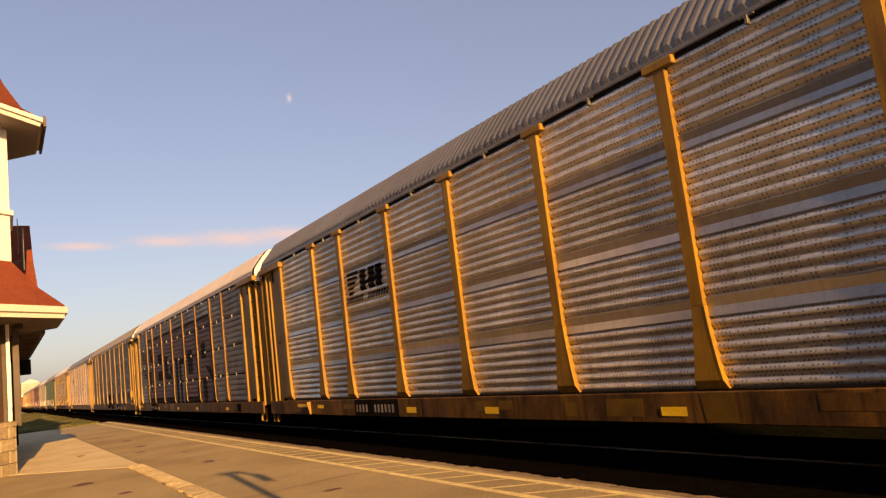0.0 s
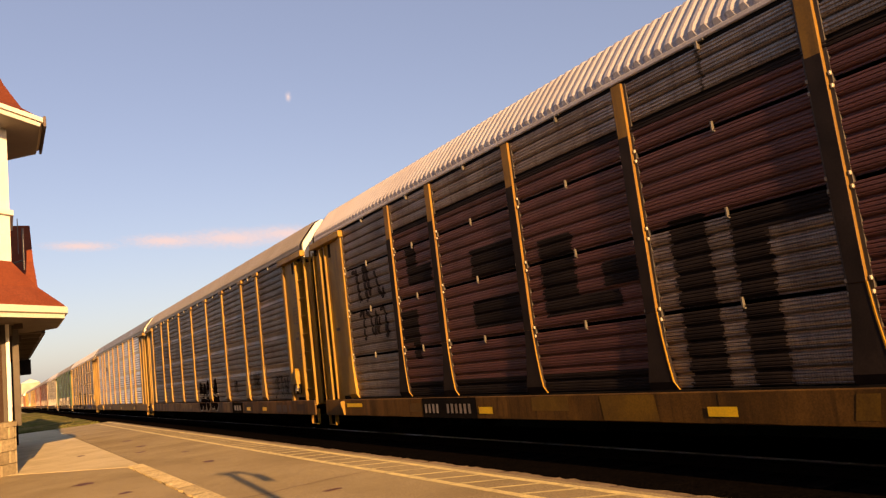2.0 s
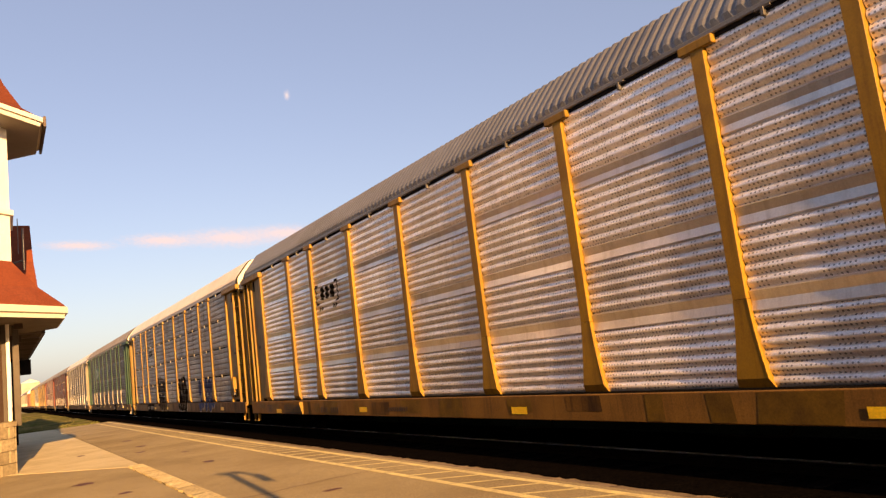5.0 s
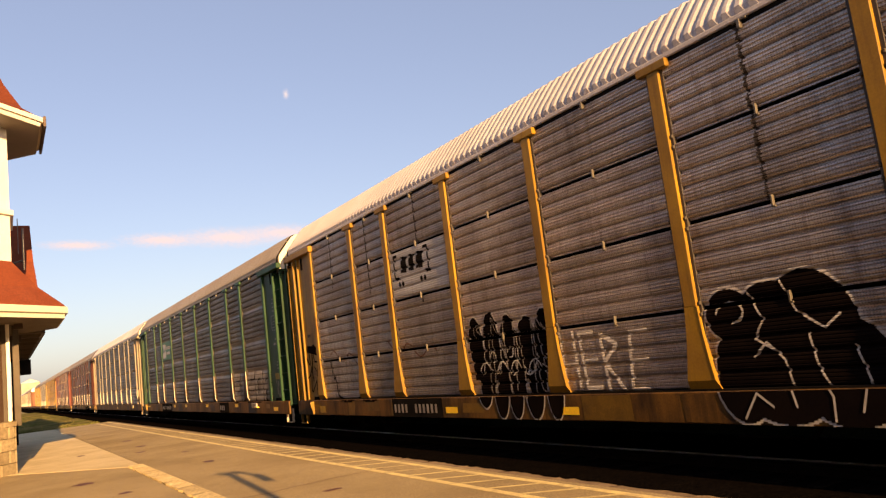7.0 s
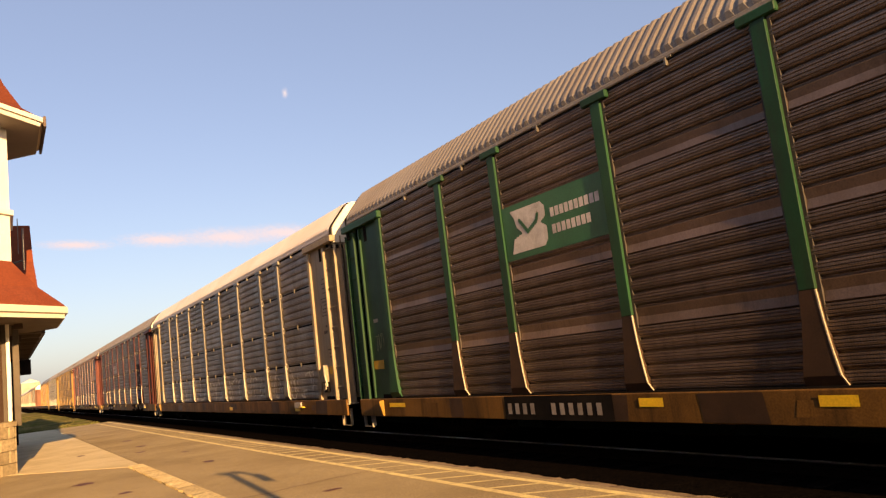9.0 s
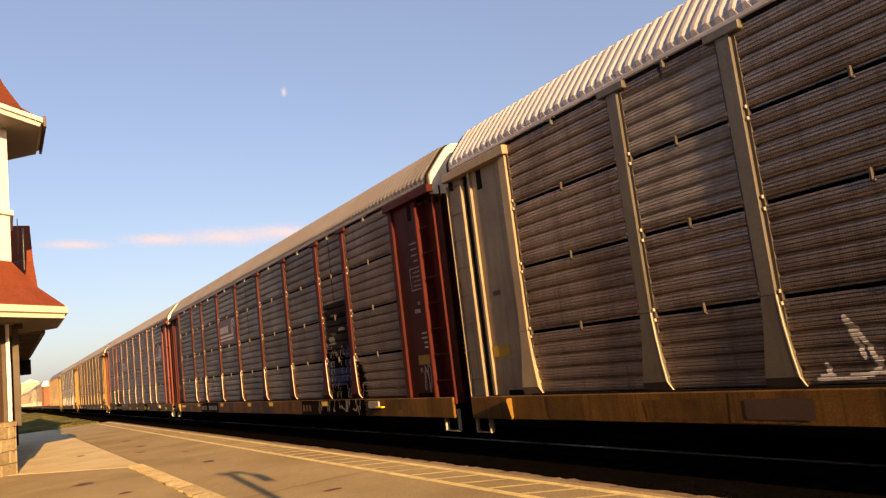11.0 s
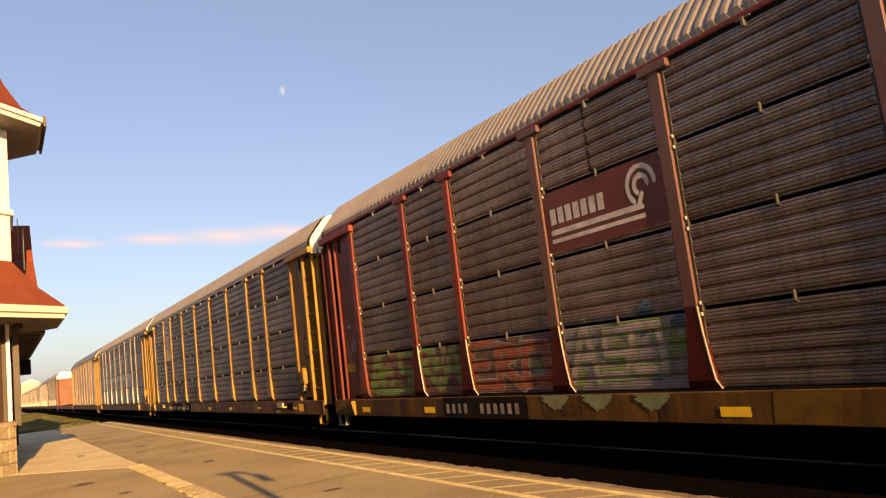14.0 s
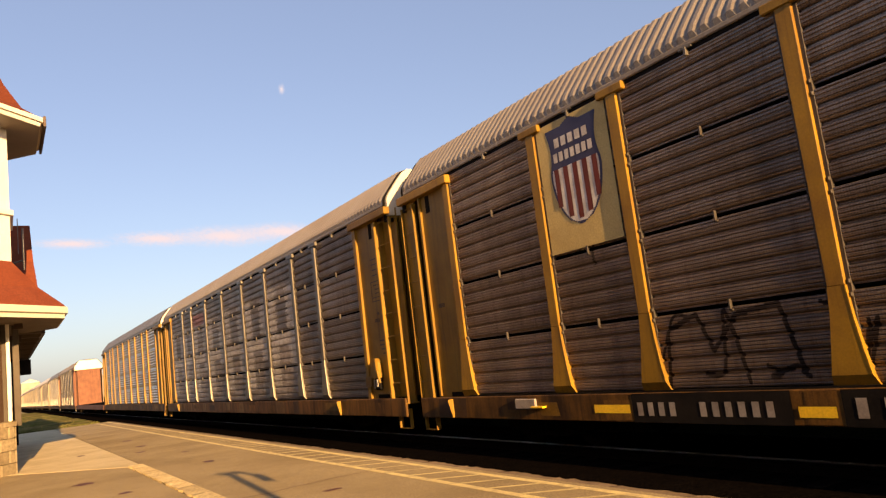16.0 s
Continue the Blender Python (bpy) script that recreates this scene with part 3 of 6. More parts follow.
# far wooded rise beyond the end of the track
hill_rng = random.Random(5)
hv, hf = [], []
for i in range(161):
    x = -500 + i * 10
    hv += [(x, 1000, -0.5), (x, 1000 + hill_rng.uniform(-6, 6), 24 + 5 * math.sin(i * 0.21) + hill_rng.uniform(-3, 3)), (x, 1080, 20)]
for i in range(160):
    hf += [(3 * i, 3 * i + 3, 3 * i + 4, 3 * i + 1), (3 * i + 1, 3 * i + 4, 3 * i + 5, 3 * i + 2)]
tagged(part("backdrop", mesh_of("backdrop", hv, hf), M["hill"]), "hazy grey-green wooded rise in the distance", kind="structure")
white_hall = thing("distant_building", "pale low building far beyond the platform", "building", m=pose(13, 420, -0.58))
part("wall", Build().box(-4, 4, 0, 12, 0, 12).mesh("wall"), M["rooftan"], white_hall)
part("roof", Build().prism([(-4.5, 12), (4.5, 12), (0, 14)], "y", -0.5, 12.5).mesh("roof"), M["roofgrey"], white_hall)
# brown strip puts the shade on the turret eave's side into colour
part("gutter", Build().box(1.132, 1.2, 20.0, 22.4, 8.3, 8.57, 0.01).mesh("gutter"), M["brown"], station, "dark brown strip for the shaded side of the eave")

# low dark bank added beyond the track to block bright ground under the cars
bank_rng = random.Random(9)
bv, bf = [], []
for i in range(240):
    y = -20 + i * 2.5
    bv += [(11.7, y, -0.56), (12.1 + bank_rng.uniform(-0.2, 0.2), y, 0.3 + bank_rng.uniform(-0.2, 0.2)), (13.0 + bank_rng.uniform(-0.2, 0.2), y, 1.1 + bank_rng.uniform(-0.3, 0.3)), (16.0, y, -0.57)]
for i in range(239):
    bf += [(4 * i + j, 4 * i + 4 + j, 4 * i + 5 + j, 4 * i + 1 + j) for j in range(3)]
tagged(part("embankment", mesh_of("embankment", bv, bf), M["bank"]), "added low dark bank that blocks bright ground under the cars", kind="structure")

# ---- the autorack cars ----
LENGTH, PITCH_CAR, SPEED, START = 27.2, 28.3, 16.571, 25.52
# small shifts of single cars along the track, fitted to the camera's view
CAR_SHIFT = {0: -0.04, 1: -0.05, 2: -0.04, 3: 0.07, 4: 0.07, 5: 0.07, 6: 0.1, 7: -0.08, 8: -0.04, 9: 0.03, 10: -0.1}
RIBS = [1.8, 4.6, 6.55, 9.35, 12.15, 15.05, 17.85, 20.65, 22.6, 25.4]
SIDE = -1.5
LOW, HIGH = 0.93, 5.03
CACHE = {}


def cached(key, make):
    if key not in CACHE:
        CACHE[key] = make()
    return CACHE[key]


def ridges(z0, z1, n, depth):
    """Heights and outward offsets of n corrugations between z0 and z1: a groove, then a face with fine drawn lines."""
    p = (z1 - z0) / n
    shape = ((0.0, 0.1), (0.03, 0.0), (0.13, 0.0), (0.2, 0.72), (0.3, 0.93), (0.35, 0.72), (0.4, 0.95), (0.53, 1.0), (0.58, 0.78), (0.63, 1.0), (0.76, 0.97), (0.81, 0.74), (0.86, 0.95), (0.955, 0.9))
    return [(z0 + p * (i + a), depth * d) for i in range(n) for a, d in shape] + [(z1, depth * 0.1)]


def waves(z0, z1, n, depth):
    """Rounded corrugations with narrow grooves between them."""
    p = (z1 - z0) / n
    shape = ((0.0, 0.0), (0.03, -0.3), (0.08, -0.3), (0.12, 0.05), (0.22, 0.34), (0.34, 0.72), (0.46, 0.95), (0.56, 1.0), (0.66, 0.94), (0.78, 0.72), (0.9, 0.38))
    return [(z0 + p * (i + a), depth * d) for i in range(n) for a, d in shape] + [(z1, depth * 0.1)]


ROWS = [(0.93, 1.89), (1.94, 2.94), (2.99, 3.98), (4.03, 5.01)]
BANDS = [(1.79, 2.05), (2.76, 3.01), (3.85, 4.07)]


def profile(kind):
    """Runs of (height, offset) up the side screen of a car: four rows with open slots, or one sheet with broad bands."""
    if kind == "rows":
        return [ridges(a, b, 5, 0.044) for a, b in ROWS]
    out, z = [], LOW
    for a, b in BANDS + [(HIGH, None)]:
        out.append(waves(z, a, 6 if a - z > 0.75 else 5, 0.034) if kind == "bands" else ridges(z, a, 5 if a - z > 0.75 else 4, 0.046))
        if b:
            out.append([(a, 0.004), (a + 0.02, 0.034), (a * 0.5 + b * 0.5, 0.012), (b - 0.02, 0.034), (b, 0.004)])
            z = b
    return out


def screen_mesh(kind, row, width):
    def make():
        run = profile(kind)[row]
        v = [(SIDE - d, y, z) for y in (0.0, width) for z, d in run] + [(SIDE + 0.03, y, z) for y in (0.0, width) for z in (run[0][0], run[-1][0])]
        n = len(run)
        f = [(i, i + 1, n + i + 1, n + i) for i in range(n - 1)]
        f += [(2 * n, 2 * n + 2, 2 * n + 3, 2 * n + 1), (0, n, 2 * n + 2, 2 * n), (n - 1, 2 * n + 1, 2 * n + 3, 2 * n - 1)]
        return mesh_of("screen_panel", v, f, kind == "bands" and row % 2 == 0)
    return cached(("screen", kind, row, round(width, 2)), make)


def roof_profile():
    """From one eave over the crown to the other."""
    pts = [(-1.56, 5.06), (-1.56, 5.11), (-1.555, 5.19), (-1.51, 5.265), (-1.35, 5.44), (-1.17, 5.635), (-1.04, 5.765), (-0.86, 5.822), (-0.55, 5.85), (0.0, 5.87)]
    return pts + [(-x, z) for x, z in pts[-2::-1]]


def roof_mesh():
    pr = roof_profile()
    n = len(pr)
    ys, lift = [0.0], [0.0]
    y = 0.08
    while y < LENGTH - 0.2:
        for d, h in ((0.0, 0.0), (0.03, 0.0), (0.085, 0.024), (0.15, 0.024)):
            ys.append(y + d)
            lift.append(h)
        y += 0.195
    ys.append(LENGTH)
    lift.append(0.0)
    v, f = [], []
    for y, h in zip(ys, lift):
        for x, z in pr:
            c = Vector((x, z - 4.6)).normalized()
            k = h if z > 5.115 else 0.0
            v.append((x + c.x * k, y, z + c.y * k))
    for j in range(len(ys) - 1):
        f += [(j * n + i, j * n + i + 1, j * n + n + i + 1, j * n + n + i) for i in range(n - 1)]
    return mesh_of("roof", v, f)


RIB_OUT = {"rows": 0.092, "fine": 0.088, "bands": 0.09}


def foot_levels(out):
    """Height, half-width and reach of a gusset: it widens downwards and tucks in under its foot."""
    return ((1.95, 0.1, out), (1.62, 0.13, out + 0.006), (1.3, 0.178, out + 0.014), (1.06, 0.222, out + 0.016), (0.932, 0.262, out - 0.05))


def rib_mesh(low, out):
    """A flat-faced post on narrow flanges, and the gusset that widens towards the sill at its foot."""
    b = Build()
    if not low:
        return b.box(SIDE - out, SIDE + 0.01, -0.1, 0.1, 1.952, 5.03, 0.006).mesh("rib")
    lv = foot_levels(out)
    n = len(lv)
    v = [(SIDE - o, y * w, z) for y in (-1, 1) for z, w, o in lv] + [(SIDE + 0.015, y * w, z) for y in (-1, 1) for z, w, o in lv]
    f = []
    for i in range(n - 1):
        f += [(i, i + 1, n + i + 1, n + i), (i, 2 * n + i, 2 * n + i + 1, i + 1), (n + i, n + i + 1, 3 * n + i + 1, 3 * n + i), (2 * n + i, 3 * n + i, 3 * n + i + 1, 2 * n + i + 1)]
    f += [(0, n, 3 * n, 2 * n), (n - 1, 3 * n - 1, 4 * n - 1, 2 * n - 1)]
    return b.add(v, f).mesh("gusset")


def foot_edge_mesh(out):
    """The bare leading edge of a gusset, coloured lighter to brighten the sunlit side."""
    v, f = [], []
    for z, w, o in foot_levels(out):
        v += [(SIDE - o - 0.003, -w + 0.012, z), (SIDE - o - 0.003, -w - 0.004, z), (SIDE - o + 0.02, -w - 0.004, z), (SIDE - o + 0.02, -w + 0.012, z)]
    for i in range(4):
        f += [(4 * i + j, 4 * i + (j + 1) % 4, 4 * i + 4 + (j + 1) % 4, 4 * i + 4 + j) for j in range(4)]
    return Build().add(v, f + [(0, 1, 2, 3), (16, 17, 18, 19)]).mesh("gusset_edge")


def bolts_mesh():
    """Bolted straps that tie the screens to a rib."""
    b = Build()
    for z in (1.915, 2.965, 4.005):
        for s in (-1, 1):
            b.box(SIDE - 0.072, SIDE - 0.01, s * 0.132 - 0.016, s * 0.132 + 0.016, z - 0.09, z - 0.045, 0.008)
            b.box(SIDE - 0.072, SIDE - 0.01, s * 0.132 - 0.016, s * 0.132 + 0.016, z + 0.045, z + 0.09, 0.008)
    return b.mesh("bolts")


def end_wall_mesh(z0, z1, y0=-0.1, y1=-0.02, most=9.0, grow=0.0):
    """The part of a car's end between two heights, inside the roof's outline."""
    outline = roof_profile()[:10]

    def width(z):
        return min(most, -float(np.interp(z, [p[1] for p in outline], [p[0] + 0.03 - grow for p in outline])))
    zs = [z0 + (z1 - z0) * i / 14 for i in range(15)]
    poly = [(-width(z), z) for z in zs] + [(width(z), z) for z in reversed(zs)]
    return Build().prism(poly, "y", y0, y1).mesh("end_wall")


def wheel_mesh():
    b = Build()
    n = 20
    rows = [(0.0, 0.3), (-0.1, 0.3), (-0.13, 0.36), (-0.13, 0.42), (0.0, 0.43), (0.02, 0.455), (0.04, 0.455), (0.04, 0.3), (0.0, 0.3)]
    v = [(x, r * math.cos(2 * math.pi * i / n), r * math.sin(2 * math.pi * i / n)) for x, r in rows for i in range(n)]
    f = [(k * n + i, k * n + (i + 1) % n, k * n + n + (i + 1) % n, k * n + n + i) for k in range(len(rows) - 1) for i in range(n)]
    b.add(v, f)
    b.bar((-0.06, 0, 0), (-0.03, 0, 0), 0.31, 16)
    b.bar((-0.16, 0, 0), (0.12, 0, 0), 0.09, 10)
    return b.mesh("wheel")


def truck_frame_mesh(s):
    b = Build()
    x = s * 1.02
    b.prism([(-1.2, 0.36), (-0.9, 0.3), (-0.45, 0.22), (0.45, 0.22), (0.9, 0.3), (1.2, 0.36), (1.2, 0.56), (0.9, 0.62), (0.4, 0.72), (-0.4, 0.72), (-0.9, 0.62), (-1.2, 0.56)], "x", min(x, x + s * 0.12), max(x, x + s * 0.12))
    for y in (-0.84, 0.84):
        b.bar((x, y, 0.456), (x + s * 0.2, y, 0.456), 0.11, 10)
    for i in (-0.2, 0.0, 0.2):
        b.bar((x + s * 0.14, i, 0.3), (x + s * 0.14, i, 0.55), 0.06, 8)
    return b.mesh("side_frame")


WHEELSETS = []


def wheelsets(car, cy):
    """The two axles of a truck, each with its pair of wheels."""
    for a in (-0.84, 0.84):
        axle = part("axle", cached("axle", lambda: Build().bar((-0.95, 0, 0), (0.95, 0, 0), 0.075, 10).mesh("axle")), M["steel"], car, at=(0, cy + a, 0.456))
        for s in (-1, 1):
            w = part("wheel", cached("wheel", wheel_mesh), M["steel"], axle, at=(s * 0.75, 0, 0))
            if s > 0:
                w.rotation_euler[2] = math.pi
        WHEELSETS.append((axle, cy + a))


def ladder_mesh(which):
    b = Build()
    if which == "stile":
        b.prism([(SIDE + 0.04, 0.37), (SIDE - 0.105, 0.37), (SIDE - 0.105, 0.41), (SIDE + 0.04, 0.41)], "z", 0.80, 4.8)
    elif which == "rod":
        b.box(SIDE - 0.075, SIDE + 0.0, -0.17, -0.145, 0.80, 4.8)
        b.box(SIDE - 0.03, SIDE + 0.22, -0.17, -0.145, 0.80, 0.83)
        b.box(SIDE - 0.03, SIDE + 0.22, -0.17, -0.145, 4.77, 4.8)
    else:
        b.bar((SIDE - 0.04, -0.16, 0), (SIDE - 0.04, 0.36, 0), 0.012, 6).bar((SIDE - 0.04, 0.345, 0), (SIDE + 0.05, 0.345, -0.05), 0.012, 6)
    return b.mesh(which)


def mirrored(me, key):
    """The same part at the other end of a car."""
    def make():
        c = me.copy()
        for v in c.vertices:
            v.co.y = LENGTH - v.co.y
        c.flip_normals()
        return c
    return cached(("mirror", key), make)


def autorack(number, ends="yellow", ribs="yellow", kind="rows", screen="dull", roof="roofgrey", sill="sill", tee=True, cap="white", clips=True, label="", fine=True):
    car = thing("autorack_car", label, "railway car", "cars of the freight train")
    E, R = M[ends], M[ribs]
    # underframe
    part("side_sill", cached("sill", lambda: Build().box(SIDE - 0.12, SIDE - 0.06, -0.12, LENGTH + 0.12, 0.54, 0.93, 0.012).box(SIDE - 0.06, SIDE + 0.1, 0.75, LENGTH - 0.75, 0.87, 0.92).box(SIDE - 0.06, SIDE + 0.04, 0.75, LENGTH - 0.75, 0.54, 0.57).mesh("side_sill")), M[sill], car, "rust-streaked deck sill")
    part("far_sill", cached("sill2", lambda: Build().box(1.56, 1.62, -0.12, LENGTH + 0.12, 0.54, 0.93, 0.012).mesh("far_sill")), M[sill], car)
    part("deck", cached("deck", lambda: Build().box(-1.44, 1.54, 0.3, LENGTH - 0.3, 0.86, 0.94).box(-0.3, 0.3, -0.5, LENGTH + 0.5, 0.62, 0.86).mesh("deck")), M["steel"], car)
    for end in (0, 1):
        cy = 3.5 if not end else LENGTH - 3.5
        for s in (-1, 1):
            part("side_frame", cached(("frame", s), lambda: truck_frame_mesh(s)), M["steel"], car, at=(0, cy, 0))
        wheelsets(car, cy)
    # roof and ends
    part("roof", cached("roof", roof_mesh), M[roof], car)
    part("top_chord", cached("chord", lambda: Build().box(SIDE - 0.07, SIDE + 0.02, 0.05, LENGTH - 0.05, 5.062, 5.12, 0.01).box(1.46, 1.57, 0.05, LENGTH - 0.05, 5.035, 5.12, 0.01).mesh("top_chord")), M[roof if ends != "brightred" else "brightred"], car)
    # black bars stand in for shade in the gaps above and below the screens
    part("top_seal", cached("top_seal", lambda: Build().box(SIDE - 0.03, SIDE + 0.02, 1.9, LENGTH - 1.9, 5.012, 5.062).mesh("top_seal")), M["black"], car)
    part("foot_seal", cached("foot_seal", lambda: Build().box(SIDE - 0.07, SIDE + 0.02, 1.75, LENGTH - 1.75, 0.9305, 0.955).mesh("foot_seal")), M["black"], car)
    low = cached("end_low", lambda: end_wall_mesh(0.95, 4.83, most=1.25))
    up = cached("end_up", lambda: end_wall_mesh(4.835, 5.80, -0.13, -0.02))
    seal = cached("end_seal", lambda: end_wall_mesh(4.7, 5.868, -0.045, 0.012, 9.0, 0.045))
    corner = cached("corner", lambda: Build().box(SIDE - 0.02, SIDE + 0.05, 0.62, 1.72, 0.9, 5.03).box(SIDE - 0.07, SIDE - 0.02, 0.62, 0.68, 0.95, 4.86).mesh("corner_panel"))
    eave = cached("eave_beam", lambda: Build().box(SIDE - 0.16, SIDE + 0.0, -0.16, 1.95, 4.86, 5.02, 0.015).mesh("eave_beam"))
    stile, rod, rung = (cached(("ladder", w), lambda: ladder_mesh(w)) for w in ("stile", "rod", "rung"))
    step = cached("step", lambda: Build().box(SIDE - 0.05, SIDE + 0.02, -0.15, -0.12, 0.3, 0.7).box(SIDE - 0.07, SIDE + 0.03, 0.33, 0.36, 0.3, 0.7).box(SIDE - 0.06, SIDE + 0.0, -0.15, 0.36, 0.285, 0.3).mesh("step"))
    edge_post = cached("edge_post", lambda: Build().box(SIDE - 0.012, SIDE + 0.03, -0.16, 0.42, 0.82, 5.0).box(SIDE - 0.012, SIDE + 0.2, 0.38, 0.42, 0.82, 5.0).mesh("edge_post"))
    # at the leading end the ladder stands in a deep well
    near_corner = cached("near_corner", lambda: Build().box(SIDE - 0.02, SIDE + 0.05, 0.62, 1.72, 0.9, 5.03).mesh("corner_panel"))
    well = cached("well", lambda: Build().box(SIDE + 0.14, SIDE + 0.18, -0.14, 0.56, 0.82, 5.0).box(SIDE - 0.1, SIDE + 0.14, -0.14, 0.56, 0.8, 0.83).mesh("edge_post"))
    near_stile = cached("near_stile", lambda: Build().box(SIDE - 0.1, SIDE + 0.15, 0.55, 0.63, 0.80, 4.82, 0.012).mesh("ladder_stile"))
    near_rung = cached("near_rung", lambda: Build().bar((SIDE - 0.04, -0.16, 0), (SIDE - 0.04, 0.46, 0), 0.012, 6).bar((SIDE - 0.04, 0.45, 0), (SIDE + 0.04, 0.55, -0.04), 0.012, 6).mesh("rung"))
    for end in (0, 1):
        pick = (lambda me, key: me) if not end else (lambda me, key: mirrored(me, key))
        part("end_wall", pick(low, "end_low"), E, car)
        part("end_cap", pick(up, "end_up"), M[cap], car, "pale upper end panel")
        part("roof_seal", pick(seal, "seal"), M["black"], car, "black rubber roof seal")
        part("corner_panel", mirrored(corner, "corner") if end else near_corner, E, car)
        part("eave_beam", pick(eave, "eave"), E, car)
        part("edge_post", mirrored(edge_post, "edge") if end else well, E, car)
        part("ladder_stile", mirrored(stile, "stile") if end else near_stile, E, car)
        part("ladder_rod", pick(rod, "rod"), E, car)
        part("step", pick(step, "step"), E if ends in ("yellow", "tan") else M["gusset"], car)
        for i in range(8):
            part("ladder_rung", rung if end else near_rung, E, car, at=(0, 0 if not end else LENGTH - 0.22, 1.25 + i * 0.5))
        part("coupler", cached(("coupler", end), lambda: Build().box(-0.12, 0.12, -0.72 if not end else LENGTH + 0.1, -0.1 if not end else LENGTH + 0.68, 0.62, 0.9, 0.03).mesh("coupler")), M["steel"], car)
    # ribs and screens
    for i, y in enumerate(RIBS):
        inner = 0 < i < len(RIBS) - 1
        if i == 0:
            part("corner_post", cached("corner_post", lambda: Build().box(SIDE - 0.08, SIDE + 0.02, 1.7, 1.87, 0.93, 5.03, 0.008).mesh("corner_post")), E, car)
            continue
        out = RIB_OUT[kind]
        r = part("rib", cached(("rib", kind), lambda: rib_mesh(False, out)), R if inner else E, car, at=(0, y if inner else y + 0.02, 0))
        if kind != "bands":
            part("rib_flange", cached(("flange", kind), lambda: Build().box(SIDE - out + 0.044, SIDE + 0.02, -0.15, 0.15, 0.93, 5.02, 0.004).mesh("rib_flange")), M["clipdark"], r)
        gold = ribs in ("yellow", "dirtyyellow")
        part("gusset", cached(("gusset", kind), lambda: rib_mesh(True, out)), (M["footbrown"] if ribs == "green" else M["red"] if ribs == "brightred" else R) if inner else E, r)
        if inner:
            part("gusset_edge", cached(("gusset_edge", kind), lambda: foot_edge_mesh(out)), M["yellow" if gold else "gusset"], r)
        if inner and tee:
            part("tee_plate", cached("tee", lambda: Build().box(SIDE - 0.115, SIDE - 0.02, -0.27, 0.27, 4.95, 5.06, 0.012).mesh("tee_plate")), R, r)
        if fine and kind == "rows":
            part("bolts", cached("bolts", bolts_mesh), M["gusset" if number in (1, 6, 7, 8) else "clipdark"], r)["kind"] = "stuff"
    for a, b in zip(RIBS, RIBS[1:]):
        for row in range(len(profile(kind))):
            band = kind != "rows" and row % 2
            part("band_panel" if band else "screen_panel", screen_mesh(kind, row, b - a - 0.22), M[screen + "_band" if band else screen], car, at=(0, a + 0.11, 0))
        if clips and kind == "rows" and fine:
            for z in (1.915, 2.965, 4.005):
                part("clip", cached("clip", lambda: Build().box(SIDE - 0.064, SIDE - 0.02, -0.016, 0.016, -0.08, 0.07, 0.006).box(SIDE - 0.064, SIDE - 0.02, -0.04, 0.016, -0.08, -0.055, 0.005).mesh("clip")), M["clipdark" if number > 5 else "greyrib"], car, at=(0, (a + b) / 2, z))
        if fine:
            part("hanger", cached("hanger", lambda: Build().box(SIDE - 0.085, SIDE - 0.02, -0.025, 0.025, -0.09, 0.03, 0.008).box(SIDE - 0.075, SIDE - 0.02, -0.11, 0.11, 0.0, 0.03, 0.006).mesh("hanger")), M["greyrib"], car, at=(0, (a + b) / 2, 5.04))
    # lettering and a dark plate on the near end
    if fine:
        e = Build()
        for i in range(11):
            if i != 6:
                e.box(-1.08 + i * 0.085, -1.03 + i * 0.085, -0.138, -0.128, 5.2, 5.29)
        part("stencil", e.mesh("stencil"), M["clipdark"], car)["kind"] = "stuff"
        part("end_plate", cached("end_plate", lambda: Build().box(-0.62, -0.3, -0.115, -0.095, 2.98, 3.14).mesh("end_plate")), M["black"], car)
        part("brake_rod", cached("brake_rod", lambda: Build().bar((-0.9, -0.16, 1.0), (-0.9, -0.16, 4.3), 0.015, 6).box(-0.92, -0.88, -0.16, -0.09, 1.4, 1.43).box(-0.92, -0.88, -0.16, -0.09, 4.2, 4.23).mesh("brake_rod")), M["black"], car)
    part("far_screen", cached("farscreen", lambda: Build().box(1.45, 1.5, 0.1, LENGTH - 0.1, 0.93, 5.05).mesh("far_screen")), M[screen], car)
    # black sheet behind the slots, added in place of the shade inside
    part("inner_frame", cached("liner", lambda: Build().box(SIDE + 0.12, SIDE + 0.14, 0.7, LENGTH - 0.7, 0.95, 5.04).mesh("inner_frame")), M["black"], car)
    return car


